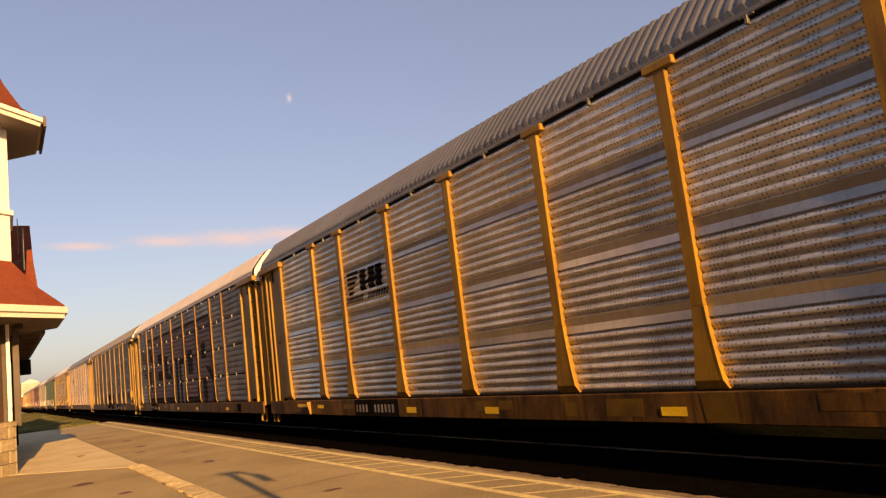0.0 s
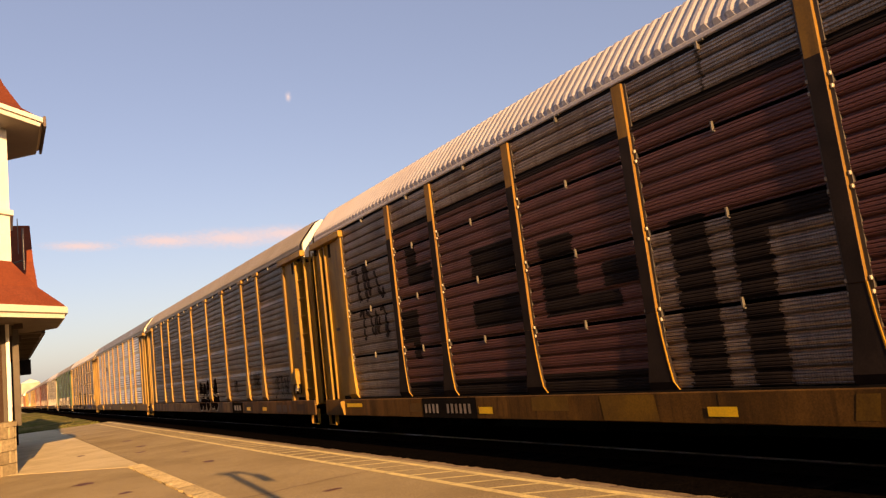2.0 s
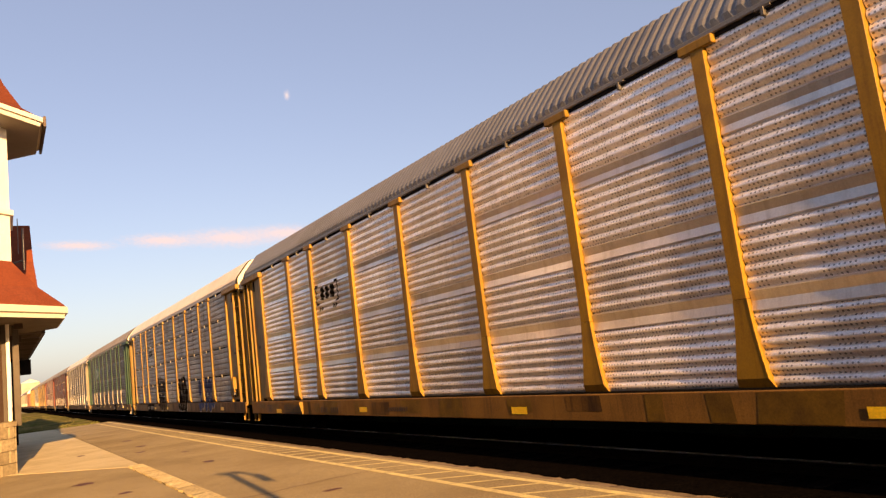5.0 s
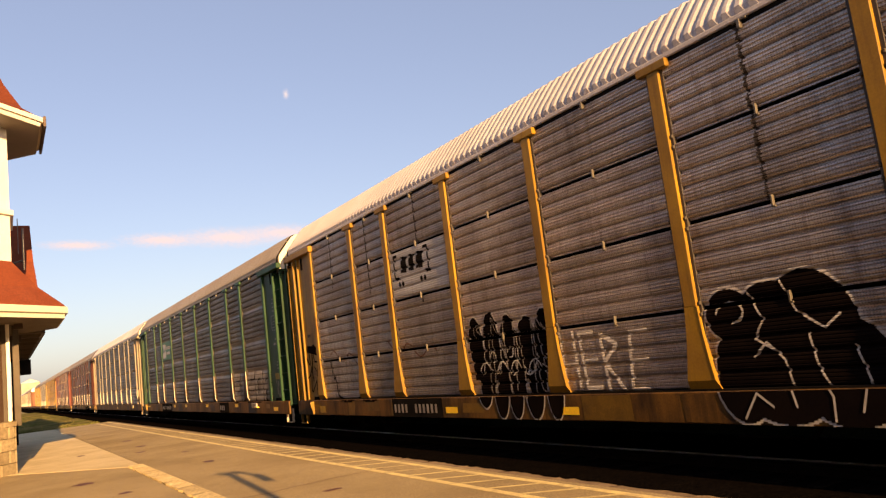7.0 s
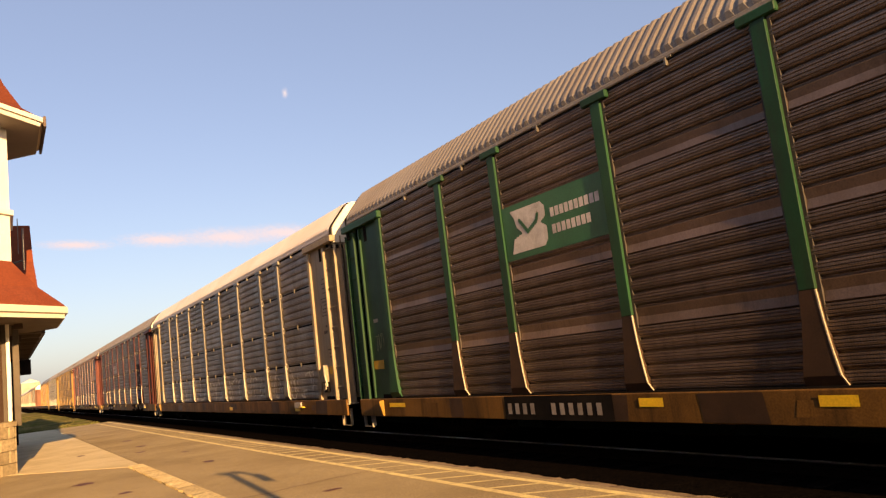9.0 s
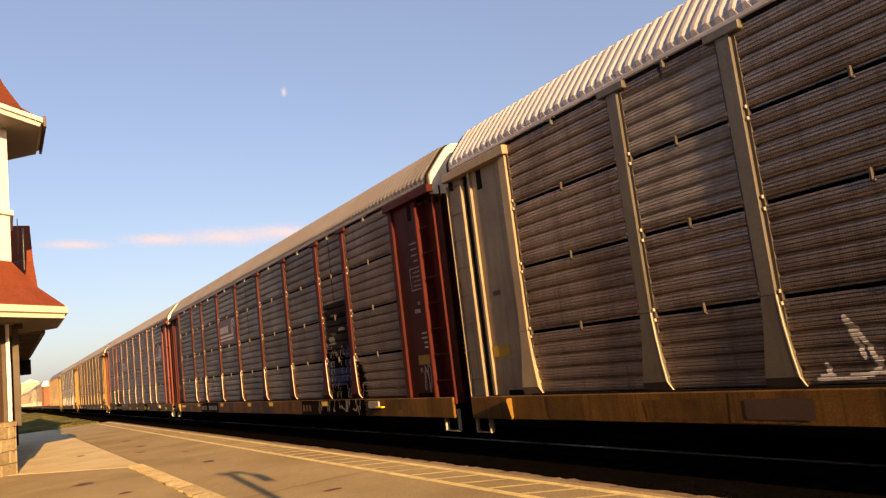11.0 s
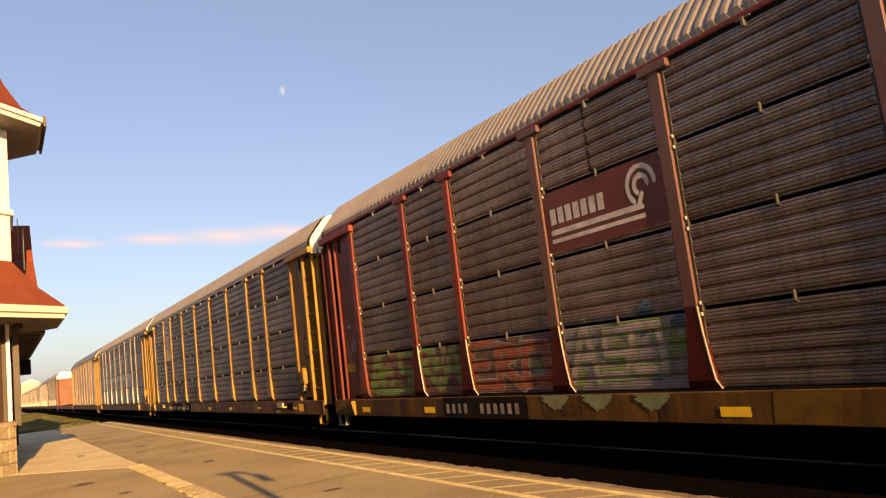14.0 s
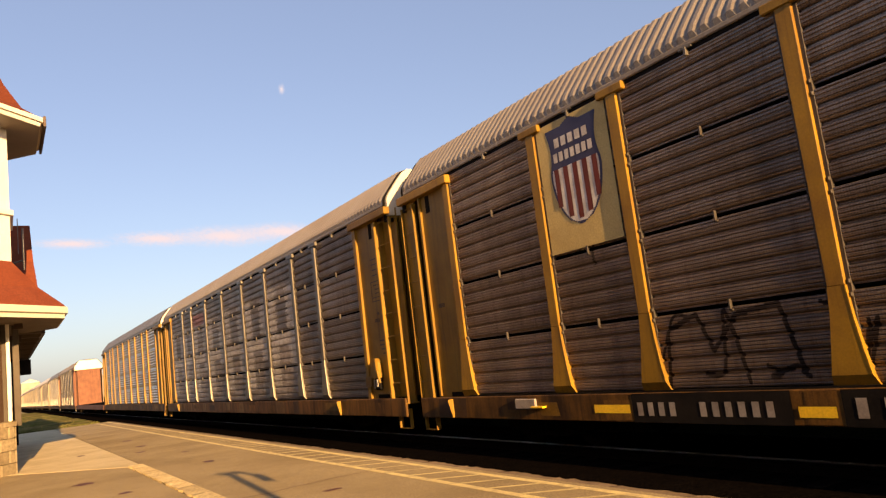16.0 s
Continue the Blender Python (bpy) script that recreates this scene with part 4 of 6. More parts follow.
CARS = {}
SPEC = {
    0: dict(kind="bands", screen="grimy_silver", roof="roofgrey", label="silver autorack with yellow ribs and a grey roof"),
    1: dict(screen="dull", ribs="dirtyyellow", roof="roofwhite", sill="sill_dark", tee=False, label="dark autorack covered by large block-letter graffiti"),
    2: dict(kind="fine", screen="brownscreen", roof="rooftan", label="dark brown autorack with yellow ribs and ends"),
    3: dict(kind="bands", screen="silver", roof="roofgrey", sill="sill_bright", label="bright silver autorack with yellow ribs and ends"),
    4: dict(screen="dull_light", roof="roofwhite", label="grey autorack with bubble graffiti along its foot"),
    5: dict(kind="fine", screen="brownscreen", ends="green", ribs="green", roof="rooftan", sill="sill_dark", label="brown autorack with green ribs and ends"),
    6: dict(screen="dull", ends="tan", ribs="greyrib", roof="roofwhite", sill="sill_dark", label="grey autorack with tan ends and a white roof"),
    7: dict(screen="dull_dark", ends="red", ribs="red", roof="rooftan", sill="sill_dark", label="grey autorack with oxide red ribs and ends"),
    8: dict(screen="dull", ends="brightred", ribs="brightred", roof="rooftan", sill="sill_dark", label="grey autorack with faded red ends and graffiti"),
    9: dict(screen="dull_dark", roof="rooftan", label="brown-grey autorack with yellow ribs and a shield sign"),
    10: dict(screen="dull_dark", ribs="greyrib", roof="rooftan", label="rusty autorack with pale smeared graffiti"),
    11: dict(kind="bands", screen="grimy_silver", roof="roofgrey", label="silver autorack with yellow ends"),
}
for k in list(range(0, 12)) + list(range(13, 27)):
    spec = dict(SPEC.get(k, SPEC[(0, 1, 2, 4, 5, 6, 9)[(k * 5) % 7]]))
    if k > 12:
        spec.update(fine=False, ends="tan", ribs="greyrib", label="weathered autorack far back in the train")
        if k == 13:
            spec.update(ends="rust", label="autorack with a rust-red end far back in the train")
    CARS[k] = autorack(k, **spec)


def flat_car():
    car = thing("flat_car", "empty dark flat car between the autoracks", "railway car", "cars of the freight train")
    part("deck", cached("deck", None), M["steel"], car)
    part("side_sill", cached("sill", None), M["rust"], car)
    part("far_sill", cached("sill2", None), M["rust"], car)
    for cy in (3.5, LENGTH - 3.5):
        for s in (-1, 1):
            part("side_frame", cached(("frame", s), None), M["steel"], car, at=(0, cy, 0))
        wheelsets(car, cy)
    for end in (0, 1):
        part("coupler", cached(("coupler", end), None), M["steel"], car)
    return car


CARS[12] = flat_car()


# car heights over the rail, stretched piecewise to fit the camera's view
def stretch_heights(root):
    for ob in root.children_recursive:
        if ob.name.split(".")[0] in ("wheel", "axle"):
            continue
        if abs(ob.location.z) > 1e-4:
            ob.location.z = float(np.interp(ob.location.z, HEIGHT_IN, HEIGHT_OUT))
        elif ob.data.name not in STRETCHED:
            STRETCHED.add(ob.data.name)
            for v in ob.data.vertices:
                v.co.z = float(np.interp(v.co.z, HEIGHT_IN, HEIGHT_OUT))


STRETCHED = set()
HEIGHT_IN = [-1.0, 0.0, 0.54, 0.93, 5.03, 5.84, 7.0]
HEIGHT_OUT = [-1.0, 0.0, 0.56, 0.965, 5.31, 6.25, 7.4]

# ---- paint, signs and lettering on the cars ----
SMALL_MARKS = ("run_off_stain", "tag", "graffiti_line", "graffiti_outline", "sign_mark", "sign_word", "shield_word", "stencil", "graffiti_shade", "tag_line", "graffiti", "faded_sign", "shield_stripe")
RUN_SILL = [(0.545, 0.122), (0.925, 0.122)]


def rect(s0, s1, z0, z1):
    return [(s0, z0), (s1, z0), (s1, z1), (s0, z1)]


def ellipse(s, z, a, b, n=20, turn=0.0):
    out = []
    for i in range(n):
        t = 2 * math.pi * i / n
        x, y = a * math.cos(t), b * math.sin(t)
        out.append((s + x * math.cos(turn) - y * math.sin(turn), z + x * math.sin(turn) + y * math.cos(turn)))
    return out


def stroke(points, w):
    """Polygons along a line of points: one quad a piece and a round joint at each point."""
    out = []
    for (a, b), (c, d) in zip(points, points[1:]):
        n = math.hypot(c - a, d - b) or 1.0
        nx, ny = -(d - b) / n * w / 2, (c - a) / n * w / 2
        out.append([(a + nx, b + ny), (c + nx, d + ny), (c - nx, d - ny), (a - nx, b - ny)])
    return out + [ellipse(a, b, w / 2, w / 2, 8) for a, b in points]


def arc(s, z, r, a0, a1, n=14):
    return [(s + r * math.cos(a0 + (a1 - a0) * i / n), z + r * math.sin(a0 + (a1 - a0) * i / n)) for i in range(n + 1)]


def crossings(polys, z):
    spans = []
    for poly in polys:
        xs = []
        for (a, b), (c, d) in zip(poly, poly[1:] + poly[:1]):
            if (b <= z) != (d <= z):
                xs.append(a + (z - b) / (d - b) * (c - a))
        xs.sort()
        spans += list(zip(xs[::2], xs[1::2]))
    spans.sort()
    out = []
    for a, b in spans:
        if out and a <= out[-1][1]:
            out[-1][1] = max(out[-1][1], b)
        else:
            out.append([a, b])
    return out


def paint(k, name, polys, mat, lift=0.004, sill=True, ragged=0.0, step=0.03, label="", flat=False):
    """A coat of paint on car k that follows the corrugations of its screens (and the sill), cut to the polygons' outline."""
    kind = SPEC[k].get("kind", "rows")
    runs = profile(kind) + ([RUN_SILL] if sill else [])
    if flat:
        runs = [[(0.95, 0.05), (5.02, 0.05)]]
    rng = random.Random(len(polys) * 31 + k)
    zs = [z for p in polys for _, z in p]
    lo, hi = min(zs), max(zs)
    v, f = [], []
    for run in runs:
        for (z0, d0), (z1, d1) in zip(run, run[1:]):
            if z1 - z0 < 1e-6 or z1 < lo or z0 > hi:
                continue
            n = max(1, math.ceil((z1 - z0) / step))
            for i in range(n):
                a, b = z0 + (z1 - z0) * i / n, z0 + (z1 - z0) * (i + 1) / n
                da, db = d0 + (d1 - d0) * i / n, d0 + (d1 - d0) * (i + 1) / n
                for s0, s1 in crossings(polys, (a + b) / 2):
                    s0 += rng.uniform(-ragged, ragged)
                    s1 += rng.uniform(-ragged, ragged)
                    if s1 - s0 < 0.004:
                        continue
                    m = len(v)
                    v += [(SIDE - da - lift, s0, a), (SIDE - da - lift, s1, a), (SIDE - db - lift, s1, b), (SIDE - db - lift, s0, b)]
                    f.append((m, m + 1, m + 2, m + 3))
    if f:
        ob = part(name, mesh_of(name, v, f), mat, CARS[k], label)
        if name in SMALL_MARKS:
            ob["kind"] = "stuff"
        return ob


def bars(s_left, z0, z1, count, pitch, gap_at=(), width=0.66):
    """Upright blocks in place of characters, from the reader's left (high s) to right."""
    out, s = [], s_left
    for i in range(count):
        if i in gap_at:
            s -= pitch * 1.6
        out.append(rect(s - pitch * width, s, z0, z1))
        s -= pitch
    return out


def scribble(seed, s0, s1, z0, z1, n, w):
    """Hand-drawn marks: thin looping strokes, written from one end to the other."""
    rng = random.Random(seed)
    out = []
    h, d = (z1 - z0), (s1 - s0) / n
    for i in range(n):
        s = s1 - d * (i + 0.5)
        knots = []
        for j in range(rng.randrange(5, 8)):
            up = (j + rng.randrange(2)) % 2
            knots.append((s + d * (0.45 - 0.15 * j) + rng.uniform(-0.3, 0.3) * d, z0 + h * (0.75 * up + rng.uniform(0.0, 0.28))))
        pts = []
        for a, b, c, e in zip([knots[0]] + knots, knots, knots[1:], knots[2:] + [knots[-1]]):
            for q in range(5):
                u = q / 5
                pts.append(tuple(0.5 * (2 * b[m] + (c[m] - a[m]) * u + (2 * a[m] - 5 * b[m] + 4 * c[m] - e[m]) * u * u + (3 * b[m] - a[m] - 3 * c[m] + e[m]) * u ** 3) for m in (0, 1)))
        out += stroke(pts, w * rng.uniform(0.6, 0.9))
    return out


def bubble(k, s_high, s_low, z0, z1, n, fill, seed, line="whitespray"):
    """Fat throw-up letters: tall rounded lobes above, fingers of their own below, and loose pale outlines."""
    rng = random.Random(seed)
    d, h = (s_high - s_low) / n, z1 - z0
    body, rim, inner = [], [], []
    for i in range(n):
        s = s_high - d * (i + 0.5)
        top = z0 + h * (rng.uniform(0.86, 1.0) if i % 2 else rng.uniform(0.92, 1.0))
        upper = (s, (top + z0 + 0.4 * h) / 2, d * rng.uniform(0.44, 0.55), (top - z0 - 0.4 * h) / 2 * 1.06, 22, rng.uniform(-0.08, 0.08))
        low = z0 + h * (0.0 if rng.random() < 0.7 else rng.uniform(0.04, 0.14))
        lower = (s - d * rng.uniform(0.25, 0.5), (low + z0 + 0.52 * h) / 2, d * rng.uniform(0.4, 0.52), (z0 + 0.52 * h - low) / 2, 22, rng.uniform(0.02, 0.12))
        for e in (upper, lower):
            body.append(ellipse(*e))
            rim.append(ellipse(e[0], e[1], e[2] + 0.022, e[3] + 0.026, 22, e[5]))
        lob = ellipse(*upper)
        a = rng.randrange(9, 13)
        inner += stroke(lob[a:a + 7], 0.02)
        fing = ellipse(*lower)
        inner += stroke(fing[2:9], 0.022)
        if rng.random() < 0.6:
            inner += stroke(ellipse(s + rng.uniform(-0.1, 0.1) * d, z0 + h * rng.uniform(0.5, 0.66), d * 0.16, h * 0.05, 12)[:11], 0.02)
        if rng.random() < 0.6:
            inner += stroke([(s + d * 0.3, z0 + h * 0.47), (s, z0 + h * rng.uniform(0.38, 0.44)), (s - d * 0.35, z0 + h * 0.47)], 0.022)
    body.append([(s_high - d * 0.2, z0 + 0.36 * h), (s_low, z0 + 0.34 * h), (s_low + d * 0.05, z0 + 0.62 * h), (s_high - d * 0.1, z0 + 0.62 * h)])
    paint(k, "graffiti_outline", rim, M[line], 0.004, ragged=0.003, step=0.02)
    paint(k, "graffiti", body, M[fill], 0.008, ragged=0.003, step=0.02)
    paint(k, "graffiti_line", inner, M[line], 0.012, step=0.012)


def lobes(k, shapes, inner, fill, line):
    """Fat merged lobes with one pale outline round them and loose pale lines on them."""
    paint(k, "graffiti_outline", [ellipse(s, z, a + 0.03, b + 0.035, 24) for s, z, a, b in shapes], M[line], 0.004, ragged=0.003, step=0.02)
    paint(k, "graffiti", [ellipse(s, z, a, b, 24) for s, z, a, b in shapes], M[fill], 0.008, ragged=0.003, step=0.02)
    paint(k, "graffiti_line", [p for pts in inner for p in stroke(pts, 0.026)], M[line], 0.012, step=0.012)


LETTERS = {"H": ("0001", "1011", "0414"), "E": ("0001", "0111", "0515", "0010"), "R": ("0001", "0118", "1805", "0510"), "Y": ("0155", "1155", "5550"), "U": ("0102", "0230", "3080", "8012", "1211")}


def handwriting(k, word, s_high, s_low, z0, z1, w, mat):
    """Thin hand-painted capitals, each a little askew."""
    rng = random.Random(len(word) + k)
    d, h, out = (s_high - s_low) / len(word), z1 - z0, []

    def place(c):
        return 1.0 if c == "1" else int(c) / 10
    for i, c in enumerate(word):
        s, lean, dz = s_high - i * d, rng.uniform(-0.08, 0.08), rng.uniform(-0.05, 0.05)
        if c == "O":
            ring = ellipse(s - d * 0.4, (z0 + z1) / 2 + dz, d * 0.34, h * 0.46, 16)
            out += stroke(ring + ring[:1], w)
            continue
        for line in LETTERS[c]:
            (a, b), (e, f) = [(place(line[n]) * d * 0.66, place(line[n + 1])) for n in (0, 2)]
            out += stroke([(s - a - lean * b, z0 + dz + b * h), (s - e - lean * f, z0 + dz + f * h)], w)
    paint(k, "graffiti_line", out, mat, 0.007, step=0.015)


GLYPHS = (((0, 0, 0, 1), (0, 1, 1, 1), (0, .5, .7, .5), (0, 0, 1, 0)), ((0, 0, .5, 1), (.5, 1, 1, 0), (.25, .4, .75, .4)), ((1, .9, .1, .9), (.1, .9, .1, .5), (.1, .5, .9, .5), (.9, .5, .9, .05), (.9, .05, 0, .05)),
          ((0, 0, 0, 1), (0, 1, .9, .85), (.9, .85, 0, .5), (.2, .5, 1, 0)), ((0, .1, 0, .9), (0, .9, .9, .9), (.9, .9, .9, .1), (.9, .1, 0, .1)))


def piece(k, s_high, s_low, z0, z1, n, w, fill, line, seed, lift):
    """A row of interlocked abstract letter shapes, filled and outlined."""
    rng = random.Random(seed)
    d = (s_high - s_low) / n
    fat, thin = [], []
    for i in range(n):
        s, lean, low, high = s_high - i * d, rng.uniform(-0.25, 0.25) * d, z0 + rng.uniform(0, 0.12), z1 - rng.uniform(0, 0.12)
        for a, b, c, e in rng.choice(GLYPHS):
            pts = [(s - a * d * 0.85 + lean * b, low + b * (high - low)), (s - c * d * 0.85 + lean * e, low + e * (high - low))]
            thin += stroke(pts, w)
            fat += stroke(pts, w + 0.07)
    paint(k, "graffiti_outline", fat, M[line], lift, sill=False, ragged=0.008, step=0.02)
    paint(k, "graffiti", thin, M[fill], lift + 0.002, sill=False, ragged=0.008, step=0.02)


def number_board(k, s_high, s_low, board=True, ink="fadedwhite", z=(0.63, 0.81), count=10):
    if board:
        paint(k, "number_board", [rect(s_low, s_high, 0.548, 0.922)], M["black"], 0.004)
    d = (s_high - s_low - 0.2) / (count + 1.8)
    for block in bars(s_high - 0.1, z[0], z[1], count, d, gap_at=(4,), width=0.52):
        paint(k, "number_mark", [block], M[ink], 0.008)


def stripes(k, places, z=(0.63, 0.76), w=0.45):
    for s in places:
        paint(k, "reflective_strip", [rect(s - w / 2, s + w / 2, z[0], z[1])], M["stripe"], 0.006)


def brackets(k, s_high, s_low, z0, z1, white):
    """A plate with two square brackets, three heavy blocks and four dots."""
    h = z1 - z0
    if white:
        paint(k, "sign_plate", [rect(18.05, 20.6, 3.0, 4.0)], M["signwhite"], 0.004, label="white sign plate")
    marks = []
    for s, d in ((s_high, -1), (s_low, 1)):
        marks += [rect(min(s, s + d * 0.06), max(s, s + d * 0.06), z0 + 0.08, z1), rect(min(s, s + d * 0.2), max(s, s + d * 0.2), z1 - 0.06, z1), rect(min(s, s + d * 0.2), max(s, s + d * 0.2), z0 + 0.08, z0 + 0.14)]
        marks += [ellipse(s + d * 0.22, z0 - 0.02, 0.055, 0.055, 10), ellipse(s + d * 0.38, z0 - 0.02, 0.055, 0.055, 10)]
    zc = (z0 + z1) / 2 + 0.06
    s = s_high - 0.32
    for w in (0.3, 0.27, 0.33):
        marks += [[(s, zc - 0.15), (s - w * 0.9, zc - 0.18), (s - w, zc + 0.15), (s - 0.06, zc + 0.18)]]
        s -= w + 0.07
    paint(k, "sign_mark", marks, M["black"], 0.009, step=0.02)


def word_sign(k, s_high, s_low, z0, z1, quality=False):
    """A red plate with a row of pale blocks over two lines that end in a ring."""
    paint(k, "sign_plate", [rect(s_low, s_high, z0, z1)], M["signred"], 0.004, flat=True, label="dark red sign plate")
    w, h = s_high - s_low, z1 - z0
    rc = (s_low + 0.17 * w if not quality else s_low + 0.3 * w, z0 + 0.62 * h)
    m = []
    m += stroke(arc(rc[0], rc[1], 0.27 * h, -0.9 if not quality else -3.1, 3.14, 18), 0.075 * h)
    m += stroke(arc(rc[0], rc[1], 0.13 * h, -0.9, 3.14, 14), 0.075 * h)
    if quality:
        m += stroke([(rc[0] - 0.05, rc[1] - 0.25 * h), (rc[0] - 0.26 * h, rc[1] - 0.34 * h)], 0.1 * h)
    left = s_high - (0.06 if not quality else 0.16) * w
    for z in (0.19, 0.32):
        m += stroke([(left, z0 + z * h), (rc[0] + 0.02, z0 + z * h)], 0.075 * h)
    m += stroke([(rc[0] + 0.1 * h, z0 + 0.32 * h), (rc[0], rc[1] - 0.13 * h)], 0.075 * h)
    if quality:
        m += bars(left, z0 + 0.42 * h, z0 + 0.52 * h, 13, 0.085, gap_at=(6,))
    else:
        m += bars(left, z0 + 0.45 * h, z0 + 0.7 * h, 7, 0.185, width=0.74)
    paint(k, "sign_mark", m, M["whitespray"], 0.009, flat=True, step=0.02)


# car 0: striped emblem with a row of blocks
m = []
for i in range(5):
    z = 3.92 - i * 0.115
    m.append([(20.35, z), (19.6 + i * 0.1, z), (19.66 + i * 0.1, z - 0.07), (20.35, z - 0.07)])
for s in (19.62, 19.12, 18.72):
    m.append([(s, 3.42), (s - 0.34, 3.42), (s - 0.42, 3.9), (s - 0.06, 3.9)])
m.append([(19.5, 3.52), (18.4, 3.62), (18.4, 3.7), (19.5, 3.6)])
paint(0, "sign_mark", m, M["black"], 0.006, step=0.02)
paint(0, "sign_word", bars(20.45, 3.2, 3.33, 15, 0.145, gap_at=(7,)), M["black"], 0.006)
number_board(0, 20.45, 18.03)
paint(0, "stencil", stroke([(16.82, 0.63), (16.82, 0.85), (16.7, 0.85), (16.66, 0.8), (16.7, 0.74), (16.82, 0.74)], 0.035) + stroke([(16.72, 0.74), (16.65, 0.63)], 0.035) + stroke([(16.56, 0.8), (16.5, 0.85), (16.5, 0.63)], 0.035), M["brown"], 0.006)
stripes(0, (9.98, 14.3, 17.42))
stripes(0, (22.8,), z=(0.73, 0.82))
stripes(0, (24.25,), z=(0.75, 0.83), w=0.88)
paint(0, "stencil_box", [rect(15.86, 16.22, 0.6, 0.63), rect(15.86, 16.22, 0.85, 0.88), rect(15.86, 15.89, 0.6, 0.88), rect(16.19, 16.22, 0.6, 0.88)], M["brown"], 0.006)

# car 1: huge block letters, one to a bay, with dark counters
fields = [rect(a + 0.05, b - 0.05, 0.93, 4.42) for a, b in ((6.55, 9.35), (9.35, 12.15), (15.05, 17.85), (17.85, 20.65), (20.65, 22.6))] + [rect(12.15, 15.05, 2.98, 4.42)]
paint(1, "graffiti", fields, M["maroon"], 0.004, ragged=0.03, label="faded maroon block-letter graffiti")
dark = [rect(20.9, 21.9, 3.2, 3.55), rect(21.5, 21.95, 3.2, 4.0), rect(21.7, 22.5, 2.05, 2.7), rect(21.7, 22.0, 1.7, 2.7),
        rect(18.0, 19.4, 3.0, 3.5), rect(18.0, 19.5, 2.1, 2.6),
        rect(16.5, 17.35, 2.1, 3.3), rect(15.6, 17.3, 2.1, 2.35), rect(15.2, 15.9, 2.4, 2.75),
        rect(13.95, 14.55, 0.93, 3.05), rect(13.1, 13.6, 0.93, 2.95), rect(12.3, 13.6, 2.68, 2.95),
        rect(10.5, 11.55, 2.2, 3.25), rect(7.85, 8.7, 2.75, 3.4), rect(8.0, 8.7, 0.93, 1.9),
        [(8.2, 2.5), (7.0, 2.3), (6.7, 1.7), (6.9, 1.75)]]
dark += [rect(6.6, 22.6, 4.34, 4.46), rect(9.4, 12.1, 0.93, 1.2), rect(15.1, 22.5, 0.93, 1.25)]
paint(1, "graffiti_shade", dark, M["greyspray"], 0.008, ragged=0.035)
paint(1, "tag", scribble(11, 23.1, 24.9, 3.15, 3.9, 3, 0.17) + scribble(12, 23.1, 24.6, 2.3, 2.9, 4, 0.12), M["greyspray"], 0.008)
number_board(1, 21.8, 19.7)
stripes(1, (9.9, 14.1, 19.4, 4.6))
stripes(1, (25.36,), z=(0.76, 0.83), w=0.95)
paint(1, "stencil", bars(8.75, 0.63, 0.78, 3, 0.24), M["brown"], 0.006)
paint(1, "placard", [rect(2.6, 3.1, 0.6, 0.88)], M["black"], 0.006)
for rib in [c for c in CARS[1].children if c.name.split(".")[0] == "rib" and 6 < c.location.y < 23]:
    part("rib_overspray", cached("overspray", lambda: Build().box(SIDE - 0.096, SIDE - 0.088, -0.094, 0.1, 1.955, 4.3).mesh("rib_overspray")), M["greyspray"], rib)
    for c in rib.children:
        if c.name.split(".")[0] == "gusset":
            c.material_slots[0].material = M["greyspray"]

# car 2
bubble(2, 14.4, 11.1, 0.6, 1.88, 5, "blackspray", 21, "whitespray")
paint(2, "tag", scribble(22, 5.1, 6.2, 1.3, 1.85, 5, 0.045) + scribble(23, 2.1, 3.6, 1.05, 1.75, 4, 0.035) + scribble(24, 7.7, 8.5, 1.2, 1.7, 4, 0.04), M["blackspray"], 0.006)
paint(2, "number_board", [rect(7.25, 8.7, 0.548, 0.922)], M["black"], 0.004)
for block in bars(8.4, 0.63, 0.82, 3, 0.33, width=0.7):
    paint(2, "number_mark", [block], M["fadedwhite"], 0.008)
stripes(2, (4.6, 6.5))
paint(2, "stencil", [rect(2.3, 2.7, 0.6, 0.82), rect(2.8, 3.3, 0.6, 0.82), rect(1.9, 2.1, 0.6, 0.8)], M["brown"], 0.006)
paint(2, "faded_sign", scribble(25, 20.9, 22.4, 3.0, 3.9, 3, 0.05), M["rust"], 0.004)

# car 3
brackets(3, 20.45, 18.85, 3.3, 3.92, False)
number_board(3, 20.75, 19.2, board=False, ink="brown", z=(0.6, 0.74), count=8)
stripes(3, (17.8, 11.3, 5.0))
stripes(3, (24.33,), z=(0.57, 0.68), w=0.5)
paint(3, "sill_patch", [rect(25.74, 26.41, 0.72, 0.86)], M["sillpatch"], 0.005)
for high, low in ((23.78, 23.1), (22.98, 22.46)):
    paint(3, "stencil", [r for i in range(4) for r in bars(high, 0.58 + i * 0.07, 0.61 + i * 0.07, 5, (high - low) / 5, width=0.8)], M["brown"], 0.006)
paint(3, "stencil", bars(16.4, 0.66, 0.74, 9, 0.11), M["brown"], 0.006)
paint(3, "stencil_box", [rect(25.05, 25.52, 0.59, 0.615), rect(25.05, 25.52, 0.77, 0.795), rect(25.05, 25.08, 0.59, 0.795), rect(25.49, 25.52, 0.59, 0.795), rect(25.14, 25.42, 0.645, 0.665), rect(25.14, 25.42, 0.7, 0.72)], M["brown"], 0.006)

